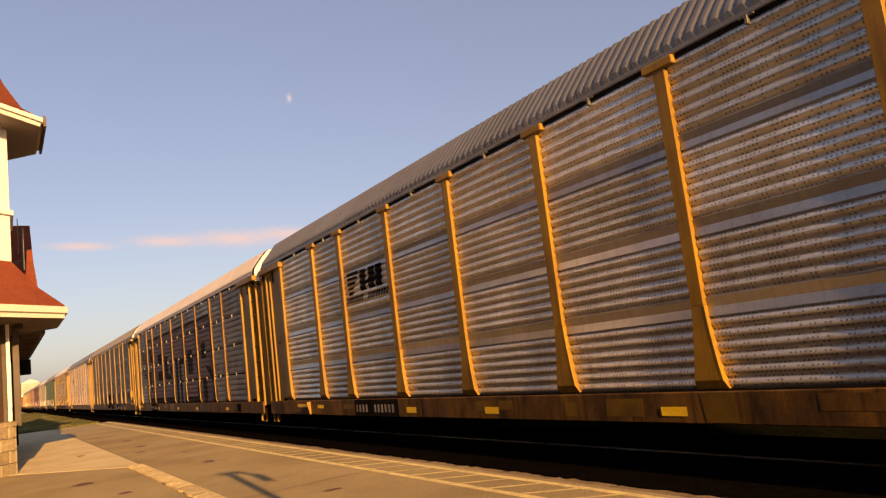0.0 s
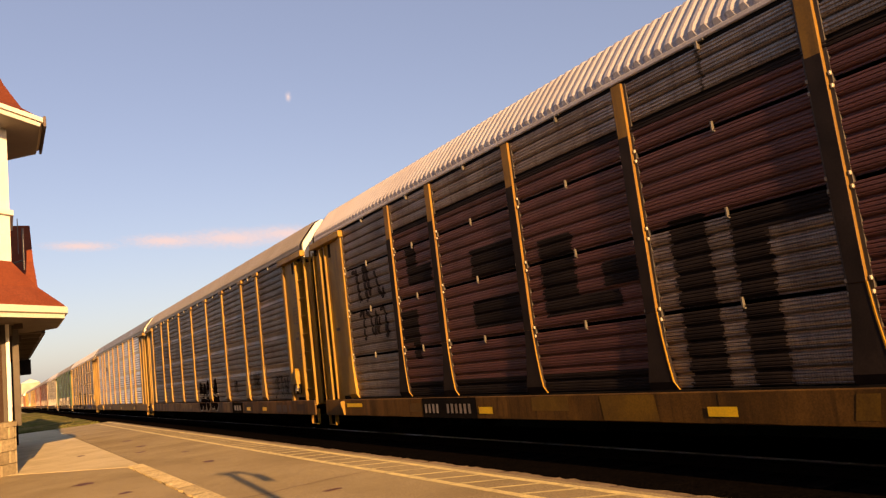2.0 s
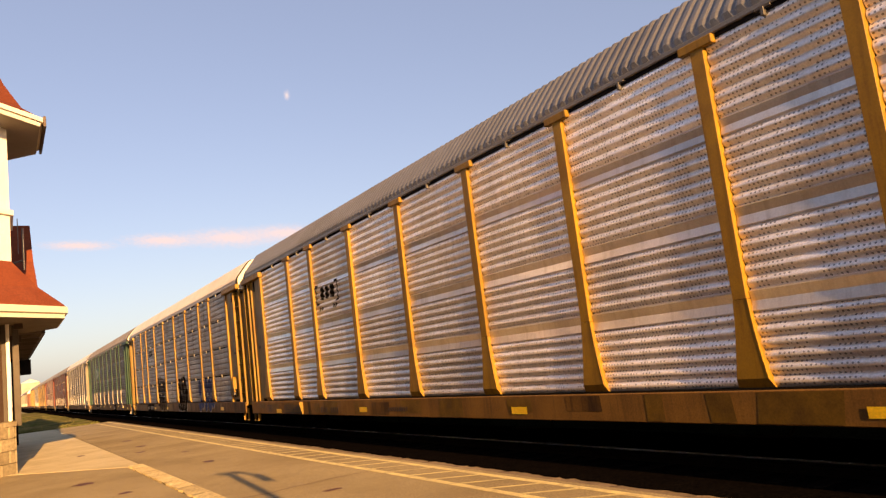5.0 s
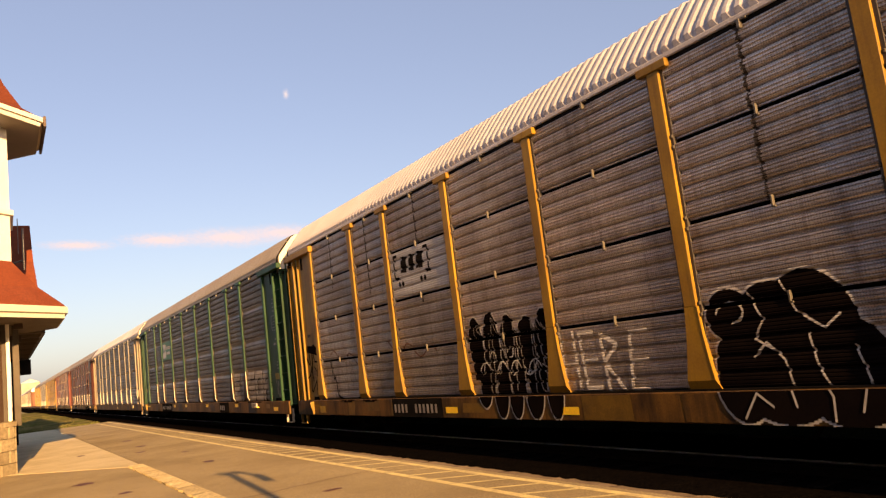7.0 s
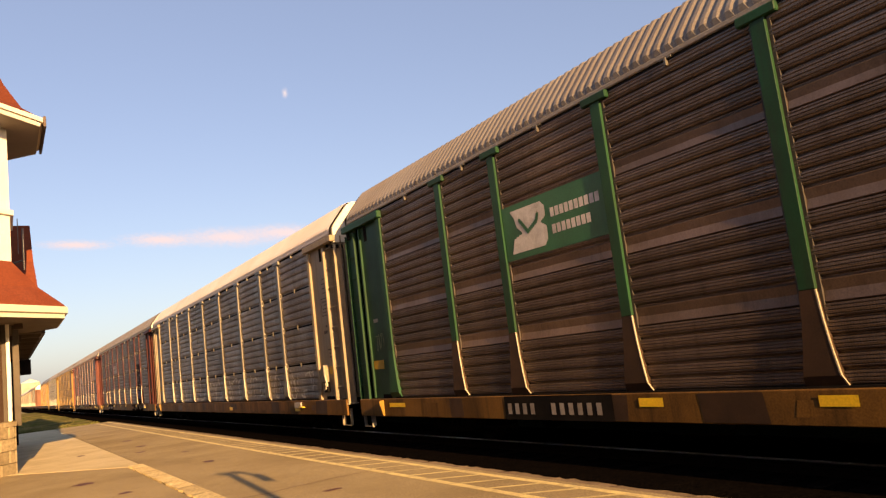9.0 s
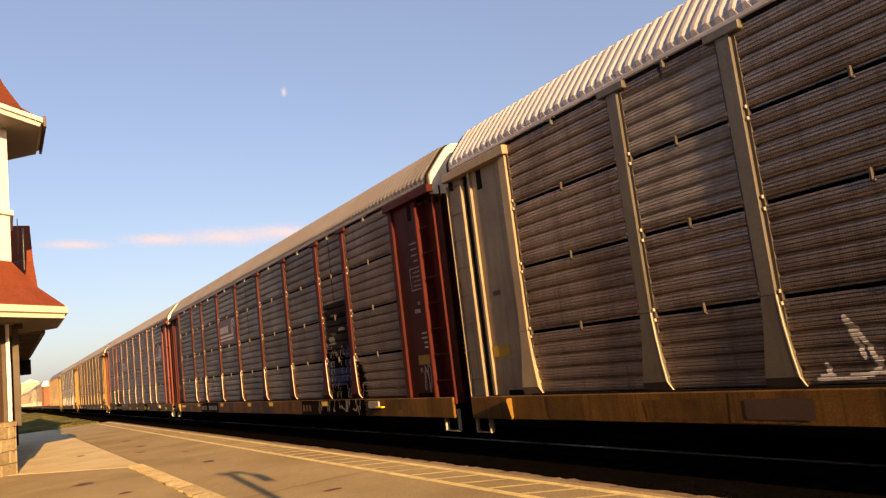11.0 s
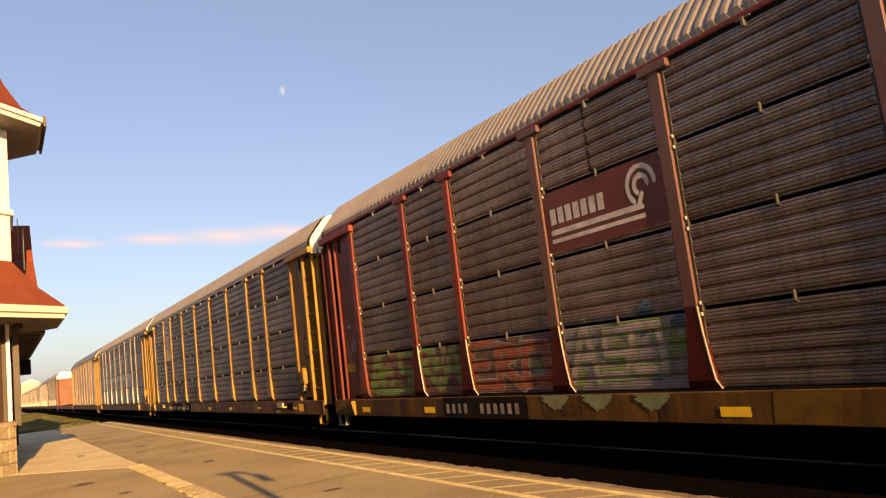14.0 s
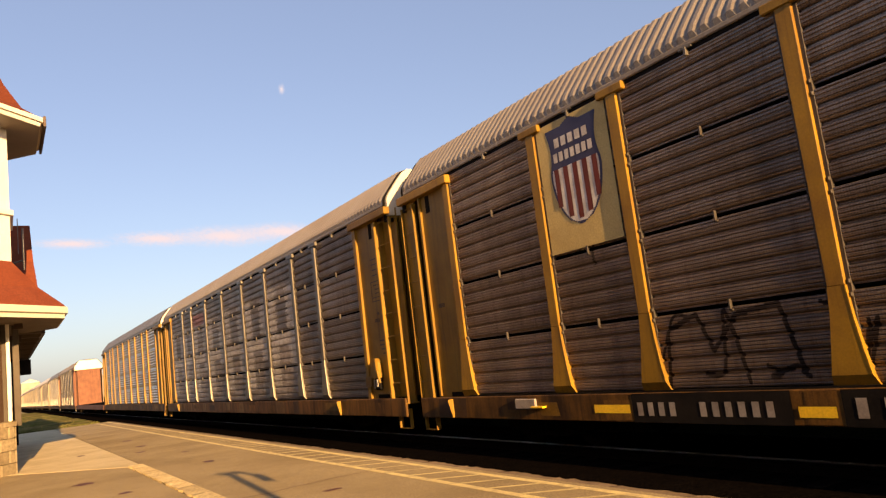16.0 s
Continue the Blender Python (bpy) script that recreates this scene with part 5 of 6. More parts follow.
# car 4
brackets(4, 20.35, 18.75, 3.3, 3.92, True)
bubble(4, 17.6, 15.0, 0.55, 2.38, 5, "blackspray", 41)
lobes(4, ((11.62, 1.8, 0.34, 0.3), (11.5, 1.14, 0.42, 0.58), (11.05, 1.72, 0.45, 0.4), (10.6, 1.45, 0.62, 0.74), (10.25, 1.1, 0.56, 0.56), (10.95, 0.95, 0.6, 0.4), (10.15, 0.8, 0.42, 0.26)),
      (ellipse(11.6, 1.82, 0.2, 0.12, 12)[:10], [(11.3, 2.02), (11.15, 1.7), (11.3, 1.5), (11.05, 1.35)], [(11.35, 1.3), (11.15, 1.45), (10.95, 1.25), (10.85, 0.75)], [(10.85, 2.1), (10.7, 1.75), (10.4, 1.55), (10.2, 1.68)], [(10.6, 1.5), (10.55, 1.15), (10.4, 0.85), (10.42, 0.6)], [(11.55, 0.62), (11.35, 0.9), (11.15, 0.75)], [(10.1, 1.35), (10.0, 1.0), (10.1, 0.7)]), "blackspray", "whitespray")
handwriting(4, "HERE", 14.85, 12.95, 1.0, 1.78, 0.06, M["whitespray"])
handwriting(4, "YOU", 9.4, 8.1, 1.02, 1.68, 0.07, M["whitespray"])
bubble(4, 7.55, 4.5, 0.57, 1.98, 5, "blue", 43)
tags = scribble(44, 3.2, 4.5, 1.1, 1.7, 3, 0.05) + scribble(47, 18.3, 25.2, 1.2, 1.85, 8, 0.04) + scribble(40, 1.9, 3.0, 1.2, 1.7, 3, 0.03)
paint(4, "tag", tags, M["fadedwhite"], 0.006)
paint(4, "graffiti_line", scribble(50, 2.3, 4.1, 1.0, 1.75, 3, 0.06), M["whitespray"], 0.007)
paint(4, "graffiti_line", scribble(49, 15.2, 17.4, 0.8, 2.2, 5, 0.028), M["fadedwhite"], 0.013, step=0.012)
for i in range(3):
    wavy = [(24.6 - j * 0.18 - i * 3.4, 2.05 + 0.13 * math.sin(j * 1.1 + i) - 0.02 * j) for j in range(14)]
    paint(4, "tag_line", stroke(wavy, 0.03), M["rust"], 0.007)
paint(4, "tag_line", stroke([(24.7 - 0.05 * j, 1.9 - 0.09 * j + 0.12 * math.sin(j * 1.3)) for j in range(10)] + [(24.2 - j * 0.3, 1.0 - 0.12 * abs(math.sin(j * 0.7))) for j in range(9)], 0.05), M["blackspray"], 0.007)
number_board(4, 21.0, 18.75)
stripes(4, (18.4, 14.8, 3.2))
paint(4, "reflective_strip", [[(25.57, 0.78), (25.15, 0.79), (25.09, 0.6), (25.53, 0.59)]], M["dullstripe"], 0.006)

# car 5: green plate with a heavy pale block emblem
paint(5, "sign_plate", [rect(17.95, 20.55, 3.1, 4.0)], M["signgreen"], 0.004, flat=True, label="dark green sign plate")
m = [[(20.35, 3.2), (19.45, 3.2), (19.35, 3.3), (19.35, 3.5), (19.5, 3.58), (19.35, 3.66), (19.35, 3.82), (19.45, 3.9), (20.3, 3.9), (20.2, 3.78), (20.15, 3.62), (20.0, 3.5), (20.25, 3.44)]]
m += bars(19.22, 3.6, 3.74, 10, 0.118, width=0.78) + bars(19.22, 3.34, 3.48, 8, 0.118, width=0.78)
paint(5, "sign_mark", m, M["whitespray"], 0.009, flat=True, step=0.02)
cut = stroke([(20.05, 3.72), (19.85, 3.5), (19.6, 3.62), (19.55, 3.72)], 0.07)
paint(5, "sign_notch", cut, M["signgreen"], 0.013, flat=True, step=0.02)
letters = []
base, hgt, d = 0.93, 0.86, 0.92
for i, strokes in enumerate((((0, 0, 0, 1), (0, 1, .8, 1), (0, .5, .6, .5), (0, 0, .8, 0)), ((0, 0, 0, 1), (0, .5, .8, .5), (.8, 1, .8, 0)), ((.8, 1, 0, 1), (0, 1, 0, .5), (0, .5, .8, .5), (.8, .5, .8, 0), (.8, 0, 0, 0)), ((0, 0, 0, 1), (0, 1, .8, 1), (.8, 1, .8, 0), (.8, 0, 0, 0)), ((0, 0, 0, 1), (0, 1, .8, 1), (.8, 1, .8, .55), (.8, .55, 0, .5), (.3, .5, .9, 0)))):
    for a, b, c, e in strokes:
        letters += stroke([(6.12 - i * d - a * d * 0.85, base + 0.13 + b * hgt * 0.85), (6.12 - i * d - c * d * 0.85, base + 0.13 + e * hgt * 0.85)], 0.25)
paint(5, "graffiti_outline", [[(s + (0.05 if s > 4 else -0.05), z - 0.03) for s, z in p] for p in letters] + [rect(2.2, 6.35, 0.94, 1.0)], M["blackspray"], 0.004, ragged=0.02)
paint(5, "graffiti", letters, M["fadedwhite"], 0.008, ragged=0.01, label="white block-letter graffiti")
number_board(5, 21.1, 18.35)
number_board(5, 8.45, 7.0, count=3)
stripes(5, (14.9, 17.6, 5.9, 10.6), z=(0.76, 0.88))
stripes(5, (25.3,), z=(0.76, 0.83), w=0.78)
stripes(5, (1.17,), z=(0.63, 0.76))

# car 6: faded blank plate
paint(6, "sign_plate", [rect(20.75, 22.5, 3.1, 4.85)], M["fadedwhite"], 0.004, sill=False, label="faded blank sign plate")
paint(6, "tag", scribble(61, 5.2, 9.0, 1.05, 1.75, 5, 0.07) + scribble(62, 9.6, 20.4, 1.0, 1.75, 12, 0.08) + scribble(63, 2.0, 4.3, 1.0, 1.8, 3, 0.07), M["whitespray"], 0.006)
stripes(6, (3.6, 11.2))
paint(6, "stencil", bars(2.4, 0.66, 0.8, 3, 0.1) + [rect(20.3, 21.2, 0.6, 0.85)], M["brown"], 0.006)

# car 7
word_sign(7, 17.75, 15.15, 3.04, 3.98)
paint(7, "graffiti", scribble(71, 19.6, 22.1, 1.0, 1.7, 5, 0.24), M["pinkspray"], 0.005, ragged=0.03)
paint(7, "graffiti_line", scribble(72, 19.5, 22.2, 1.0, 1.75, 6, 0.06) + scribble(75, 18.75, 19.2, 1.15, 1.85, 3, 0.035), M["whitespray"], 0.009)
# glints on the screens, painted in as thin white dashes
paint(7, "tag_line", [rect(18.72, 19.46, 2.535, 2.55), rect(16.5, 17.0, 2.545, 2.56), rect(15.84, 16.45, 2.54, 2.555)], M["whitespray"], 0.006)
paint(7, "tag", scribble(76, 14.7, 16.0, 0.66, 0.88, 5, 0.03), M["rust"], 0.006)
blob = [p for p in (ellipse(5.6 + 0.45 * math.cos(i * 2.2) - i * 0.06, 1.6 + 0.5 * math.sin(i * 1.7), 0.75, 0.6) for i in range(9)) if max(z for _, z in p) < 2.3]
paint(7, "graffiti", blob + [rect(4.0, 7.0, 0.55, 1.2)], M["blackspray"], 0.005, ragged=0.1)
paint(7, "graffiti", [rect(4.72, 6.3, 2.0, 3.35)], M["greyspray"], 0.004, ragged=0.1)
paint(7, "graffiti_line", [rect(5.7, 6.1, 2.55, 2.6), rect(5.0, 5.4, 2.62, 2.68), rect(5.5, 5.9, 3.0, 3.05), rect(5.75, 6.15, 2.3, 2.5)], M["lavender"], 0.009, ragged=0.06)
paint(7, "graffiti", [ellipse(5.6, 1.5, 0.9, 0.22), ellipse(4.8, 1.9, 0.35, 0.4), ellipse(6.2, 1.6, 0.2, 0.35)], M["blue"], 0.009, ragged=0.06)
paint(7, "graffiti_line", scribble(73, 4.0, 7.2, 0.6, 1.4, 9, 0.028) + scribble(74, 4.2, 6.4, 1.2, 2.2, 5, 0.024), M["fadedwhite"], 0.013)
number_board(7, 21.5, 18.5, ink="lavender")
number_board(7, 8.54, 7.1, count=3, ink="rust")
stripes(7, (6.7, 22.0, 17.9, 14.0, 11.5), z=(0.78, 0.89))
stripes(7, (25.18,), z=(0.76, 0.83), w=0.87)

# car 8
word_sign(8, 4.45, 1.95, 3.04, 3.98, quality=True)
word_sign(8, 17.75, 15.15, 3.04, 3.98)
paint(8, "graffiti", [rect(15.2, 20.4, 0.97, 2.0)], M["lavender"], 0.004, sill=False, ragged=0.12, label="multicoloured graffiti along the foot")
paint(8, "graffiti", [rect(20.75, 25.2, 0.97, 2.0)], M["brownspray"], 0.004, sill=False, ragged=0.12)
paint(8, "graffiti", [rect(17.95, 20.55, 0.97, 1.88)], M["brownspray"], 0.005, sill=False, ragged=0.1)
rng8 = random.Random(81)
lift8 = 0.006
for tone, lo, hi, low, high in (("limespray", 21.0, 25.0, 1.05, 1.7), ("limespray", 15.3, 17.6, 1.2, 1.9), ("tealspray", 15.2, 16.4, 1.1, 2.0), ("greenspray", 15.3, 20.0, 1.0, 1.9), ("fadedwhite", 15.4, 18.6, 1.1, 1.9), ("greenspray", 20.8, 25.0, 1.0, 1.7)):
    blobs = []
    for i in range(6):
        c, zc, a, b, turn = rng8.uniform(lo, hi), rng8.uniform(low, high), rng8.uniform(0.08, 0.3), rng8.uniform(0.05, 0.2), rng8.uniform(0, 3)
        blobs.append([(s + rng8.uniform(-0.07, 0.07), z + rng8.uniform(-0.05, 0.05)) for s, z in ellipse(c, zc, a, b, 11, turn)])
    paint(8, "graffiti", blobs, M[tone], lift8, sill=False, ragged=0.02)
    lift8 += 0.0008
piece(8, 25.15, 22.75, 1.0, 1.95, 3, 0.15, "limespray", "orangespray", 82, lift8)
piece(8, 22.5, 20.8, 1.0, 1.95, 2, 0.15, "limespray", "orangespray", 83, lift8)
piece(8, 20.4, 18.0, 1.0, 1.85, 3, 0.17, "orangespray", "fadedwhite", 84, lift8)
piece(8, 17.6, 15.5, 1.05, 1.95, 3, 0.12, "fadedwhite", "limespray", 85, lift8)
for s in (15.6, 16.7, 17.7):
    paint(8, "graffiti", [[(s, 0.93), (s + 0.7, 0.93), (s + 0.62, 0.84), (s + 0.4, 0.7), (s + 0.2, 0.74), (s + 0.06, 0.86)]], M["greenspray"], 0.007, ragged=0.05)
number_board(8, 21.6, 18.8)
number_board(8, 8.6, 7.4, count=3, ink="stripe")
stripes(8, (1.5, 7.1, 11.5, 14.6, 22.2, 25.36))
for rib in [c for c in CARS[8].children if c.name.split(".")[0] == "rib" and 4 < c.location.y < 20]:
    for o in (rib, *[c for c in rib.children if c.name.startswith("tee")]):
        o.material_slots[0].material = M["pinkrib"]

# car 9: yellow plate with a striped shield
paint(9, "sign_plate", [rect(20.82, 22.45, 3.02, 4.98)], M["paleyellow"], 0.004, flat=True, label="yellow plate with a shield")


def shield(g, zlo, zhi):
    """The part of a shield between two heights."""
    c, out_l, out_r = 21.62, [], []
    for i in range(17):
        z = zlo + (zhi - zlo) * i / 16
        t = (z - 3.38) / 1.47
        w = 0.56 * math.sqrt(max(0.0, 1 - (1 - min(t / 0.55, 1)) ** 2)) if t < 0.55 else 0.56 - 0.07 * math.sin((t - 0.55) / 0.45 * math.pi)
        out_l.append((c - max(w - g, 0.01), z))
        out_r.append((c + max(w - g, 0.01), z))
    return out_l + out_r[::-1]


paint(9, "shield_rim", [shield(-0.03, 3.36, 4.88), [(21.2, 4.8), (22.05, 4.8), (21.62, 4.97)]], M["navy"], 0.008, flat=True, step=0.02)
paint(9, "shield_field", [shield(0.02, 3.4, 4.27)], M["whitespray"], 0.012, flat=True, step=0.02)
red = []
for i in range(5):
    s0 = 21.62 - 0.5 + i * 0.22
    zlow = 3.44 + 0.42 * (abs(s0 + 0.06 - 21.62) / 0.56) ** 2.2
    red.append(rect(s0, s0 + 0.11, zlow, 4.26))
paint(9, "shield_stripe", red, M["brightred"], 0.016, flat=True, step=0.02)
paint(9, "shield_word", bars(22.02, 4.58, 4.72, 5, 0.165, width=0.7) + bars(22.08, 4.36, 4.5, 7, 0.135, width=0.7), M["whitespray"], 0.016, flat=True, step=0.02)
paint(9, "tag", scribble(91, 18.1, 20.5, 0.97, 1.85, 3, 0.06) + scribble(92, 15.4, 18.0, 0.97, 1.8, 4, 0.055) + stroke([(20.4, 1.0), (20.3, 1.7), (19.8, 1.85), (19.6, 1.4), (19.2, 1.8), (18.6, 1.86), (18.4, 1.1)], 0.06), M["greyspray"], 0.006)
number_board(9, 21.1, 18.6)
paint(9, "number_board", [rect(16.7, 18.0, 0.548, 0.922)], M["black"], 0.004)
for block in bars(17.85, 0.62, 0.84, 3, 0.3, width=0.4):
    paint(9, "number_mark", [block], M["fadedwhite"], 0.008)
stripes(9, (18.3, 13.0, 9.6))
stripes(9, (5.85, 2.14), z=(0.68, 0.75), w=0.4)
paint(9, "sill_patch", [rect(3.56, 4.0, 0.57, 0.66), [(1.4, 0.62), (1.78, 0.62), (1.84, 0.84), (1.42, 0.84)], rect(21.15, 21.9, 0.66, 0.78)], M["stripe"], 0.005)
paint(9, "stencil", [rect(2.42, 2.6, 0.65 + i * 0.055, 0.69 + i * 0.055) for i in range(4)] + [rect(2.64, 2.83, 0.65 + i * 0.055, 0.69 + i * 0.055) for i in range(4)], M["blackspray"], 0.006)
paint(9, "stencil", bars(8.3, 0.62, 0.82, 3, 0.3, width=0.7), M["brown"], 0.006)

# rusty leading corner of car 9 with a loose black scrawl
for ob in CARS[9].children:
    if ob.name.split(".")[0] in ("corner_panel", "corner_post") and ob.data.vertices[0].co.y < 5:
        ob.material_slots[0].material = M["dirtyyellow"]


def panel_mark(k, name, polys, mat, label=""):
    """Paint on the flat corner panels of car k."""
    v, f = [], []
    for poly in polys:
        f.append(tuple(range(len(v), len(v) + len(poly))))
        v += [(SIDE - 0.0225 - 0.0002 * len(f), s, z) for s, z in poly]
    ob = part(name, mesh_of(name, v, f), mat, CARS[k], label)
    if name != "sticker":
        ob["kind"] = "stuff"


panel_mark(9, "tag", stroke([(1.26, 2.53), (1.18, 2.57), (1.05, 2.61), (0.86, 2.62), (0.69, 2.58), (0.67, 2.4), (0.68, 2.14)], 0.028) + stroke([(1.0, 2.43), (1.2, 2.35), (1.23, 2.24), (1.04, 2.1), (0.8, 2.09), (0.7, 2.02)], 0.028) + stroke([(1.05, 2.77), (1.04, 2.71)], 0.03), M["blackspray"])
panel_mark(9, "tag", scribble(93, 0.68, 0.9, 1.5, 1.9, 2, 0.03), M["fadedwhite"])
# thick black scrawl and a round sticker on the trailing panel of car 4
scrawl = [[(26.42, 2.4), (26.02, 2.38), (25.9, 2.43), (25.65, 2.3), (25.67, 2.1), (25.88, 2.14), (26.14, 2.18), (26.44, 2.22)]]
for line, w in (((26.3, 2.21, 26.25, 1.89), 0.06), ((26.06, 2.17, 26.12, 1.75), 0.08), ((25.96, 2.14, 25.9, 1.95, 25.69, 1.94, 25.77, 1.55), 0.05), ((26.55, 2.11, 26.3, 1.87), 0.05), ((25.96, 1.82, 25.78, 1.69), 0.04), ((26.49, 1.52, 26.32, 1.6, 26.16, 1.82, 26.12, 1.58, 26.07, 1.44), 0.05), ((26.18, 1.7, 26.29, 1.2, 26.22, 1.14, 25.83, 1.45, 25.86, 1.08), 0.045)):
    scrawl += stroke(list(zip(line[::2], line[1::2])), w)
panel_mark(4, "graffiti", scrawl, M["blackspray"], "thick black scrawl")
panel_mark(4, "sticker", stroke(ellipse(25.53, 1.27, 0.11, 0.1, 14) + [(25.64, 1.27)], 0.025) + stroke([(25.6, 1.33), (25.46, 1.21)], 0.025), M["signred"], "red ring sticker")
panel_mark(4, "graffiti_line", stroke([(26.07, 1.7), (25.75, 1.67), (25.78, 1.5), (26.09, 1.53), (26.07, 1.7)], 0.018) + stroke([(26.03, 1.63), (25.82, 1.61)], 0.03), M["rust"])
# pale tags on the red trailing panels
panel_mark(8, "tag", scribble(94, 25.68, 26.32, 1.95, 2.4, 4, 0.028) + [rect(s, s + 0.012, 1.62 + d, 2.0) for s, d in ((25.9, 0.1), (26.05, 0.0), (26.12, 0.15), (26.22, 0.08))], M["lavender"])
panel_mark(7, "tag", scribble(95, 25.75, 26.2, 1.25, 1.7, 2, 0.028) + stroke([(26.25, 1.25), (25.8, 1.25)], 0.02), M["pinkspray"])
panel_mark(5, "tag", scribble(96, 25.8, 26.25, 2.0, 2.35, 3, 0.018), M["greenspray"])

# car 10: big pale faded letters
smear = random.Random(10)
for n, (a, b) in enumerate(zip(RIBS[2:], RIBS[3:])):
    c, w = (a + b) / 2, (b - a) / 2 - 0.16
    high = 4.35 - 0.03 * n + smear.uniform(-0.1, 0.1)
    paint(10, "graffiti", [rect(c - w, c + w, 1.1, smear.uniform(2.3, 2.8)), rect(c - w, c + w, high - 0.5, high)], M["fadedwhite"], 0.004, ragged=0.2, step=0.022, label="pale smeared graffiti")
    paint(10, "graffiti", [rect(c + w * 0.35, c + w, 1.3, high), rect(c - w, c - w * 0.45, smear.uniform(1.4, 2.4), high - 0.1), rect(c - w, c + w, 2.55, 2.9)], M["whitespray"], 0.006, ragged=0.14, step=0.022)
paint(10, "graffiti_shade", [rect(18.2, 20.4, 4.15, 4.6)], M["pinkspray"], 0.01, ragged=0.08)

# plates and stencils on the corner panels of the nearer cars
for k in range(0, 11):
    for flip in (0, 1):
        yy = (lambda y: y) if not flip else (lambda y: LENGTH - y)
        ink = M["fadedwhite"] if SPEC[k].get("ends") in ("green", "red", "brightred") else M["brown"]
        b = Build()
        rng = random.Random(k * 2 + flip)
        for j in range(5):
            y = 0.92 + j * 0.05
            b.box(SIDE - 0.0245, SIDE - 0.018, min(yy(y), yy(y + 0.034)), max(yy(y), yy(y + 0.034)), 2.62, 2.7)
        if not flip:
            for i in range(4):
                w = rng.uniform(0.16, 0.3)
                b.box(SIDE - 0.0245, SIDE - 0.018, min(yy(0.8), yy(0.8 + w)), max(yy(0.8), yy(0.8 + w)), 3.66 + i * 0.12, 3.685 + i * 0.12)
            for i in range(4):
                w = rng.uniform(0.12, 0.3)
                b.box(SIDE - 0.0245, SIDE - 0.018, min(yy(0.74), yy(0.74 + w)), max(yy(0.74), yy(0.74 + w)), 1.9 + i * 0.095, 1.935 + i * 0.095)
            for i in range(4):
                for j in range(rng.randrange(4, 7)):
                    y = 0.78 + j * 0.062
                    b.box(SIDE - 0.0245, SIDE - 0.018, min(yy(y), yy(y + 0.042)), max(yy(y), yy(y + 0.034)), 3.16 + i * 0.09, 3.188 + i * 0.09)
            b.box(SIDE - 0.0245, SIDE - 0.018, min(yy(0.9), yy(1.0)), max(yy(0.9), yy(1.0)), 2.78, 2.84)
            for y0, y1, z0, z1 in ((0.72, 1.2, 3.08, 3.1), (0.72, 1.2, 3.52, 3.54), (0.72, 0.735, 3.08, 3.54), (1.185, 1.2, 3.08, 3.54)):
                b.box(SIDE - 0.0245, SIDE - 0.018, min(yy(y0), yy(y1)), max(yy(y0), yy(y1)), z0, z1)
        part("stencil", b.mesh("stencil"), ink, CARS[k])["kind"] = "stuff"
        if k in (5, 6, 7, 8):
            part("placard", Build().box(SIDE - 0.032, SIDE - 0.018, min(yy(0.71), yy(1.23)), max(yy(0.71), yy(1.23)), 1.58, 1.77).mesh("placard"), M["dullstripe"], CARS[k])
            if not flip:
                panel_mark(k, "tag", scribble(k * 7, 0.72, 1.2, 1.04, 1.52, 3, 0.035), M["fadedwhite"])
        part("hatch", Build().box(SIDE - 0.0265, SIDE - 0.018, min(yy(0.86), yy(1.02)), max(yy(0.86), yy(1.02)), 4.5, 4.84).mesh("hatch"), M["black"], CARS[k])
    if k in (5, 7, 8):
        e = Build()
        for i in range(3):
            for j in range(8 - i):
                e.box(-1.2 + j * 0.055, -1.165 + j * 0.055, -0.112, -0.102, 1.7 + i * 0.09, 1.74 + i * 0.09)
        part("stencil", e.mesh("stencil"), M["fadedwhite"], CARS[k])["kind"] = "stuff"
    if k == 8:
        v, f = [], []
        for poly in stroke([(-1.2, 1.4), (-1.05, 1.15), (-0.95, 1.05), (-0.82, 1.1), (-0.75, 1.35)], 0.02) + stroke([(-0.85, 1.5), (-0.98, 1.52), (-1.0, 1.45), (-0.85, 1.42), (-0.8, 1.36), (-0.7, 1.45)], 0.03):
            f.append(tuple(range(len(v), len(v) + len(poly))))
            v += [(x, -0.106 - 0.0005 * len(f), z) for x, z in poly]
        part("tag", mesh_of("tag", v, f), M["fadedwhite"], CARS[k])["kind"] = "stuff"
    # tabs and jacking pads along the sill
    for s in {0: (23.6,), 3: (22.1,), 10: (3.55, 24.3)}.get(k, (26.0,)):
        tab = cached("tab", lambda: Build().prism([(SIDE - 0.12, 0.57), (SIDE - 0.16, 0.55), (SIDE - 0.24, 0.86), (SIDE - 0.22, 0.9), (SIDE - 0.12, 0.9)], "y", -0.012, 0.012).mesh("sill_tab"))
        part("sill_tab", tab, M["yellow"], CARS[k], at=(0, s, 0))
    if k in (5, 6, 7, 8, 9):
        for s in (3.2,) if k < 9 else (3.2, 23.3):
            pad = part("jacking_pad", cached("pad", lambda: Build().box(SIDE - 0.17, SIDE - 0.119, 0.0, 0.56, 0.72, 0.88, 0.01).mesh("jacking_pad")), M["fadedwhite"], CARS[k], at=(0, s, 0))
            part("pad_flange", cached("pad_flange", lambda: Build().box(SIDE - 0.21, SIDE - 0.119, -0.24, 0.09, 0.735, 0.765, 0.008).mesh("pad_flange")), M["stripe"], pad)
    # flat black plates for the shade in pockets at the corner panels' foot
    for y0, y1 in ((0.78, 1.4), (LENGTH - 1.55, LENGTH - 1.04)):
        part("foot_pocket", Build().box(SIDE - 0.03, SIDE - 0.018, y0, y1, 0.935, 1.02, 0.004).mesh("foot_pocket"), M["black"], CARS[k])
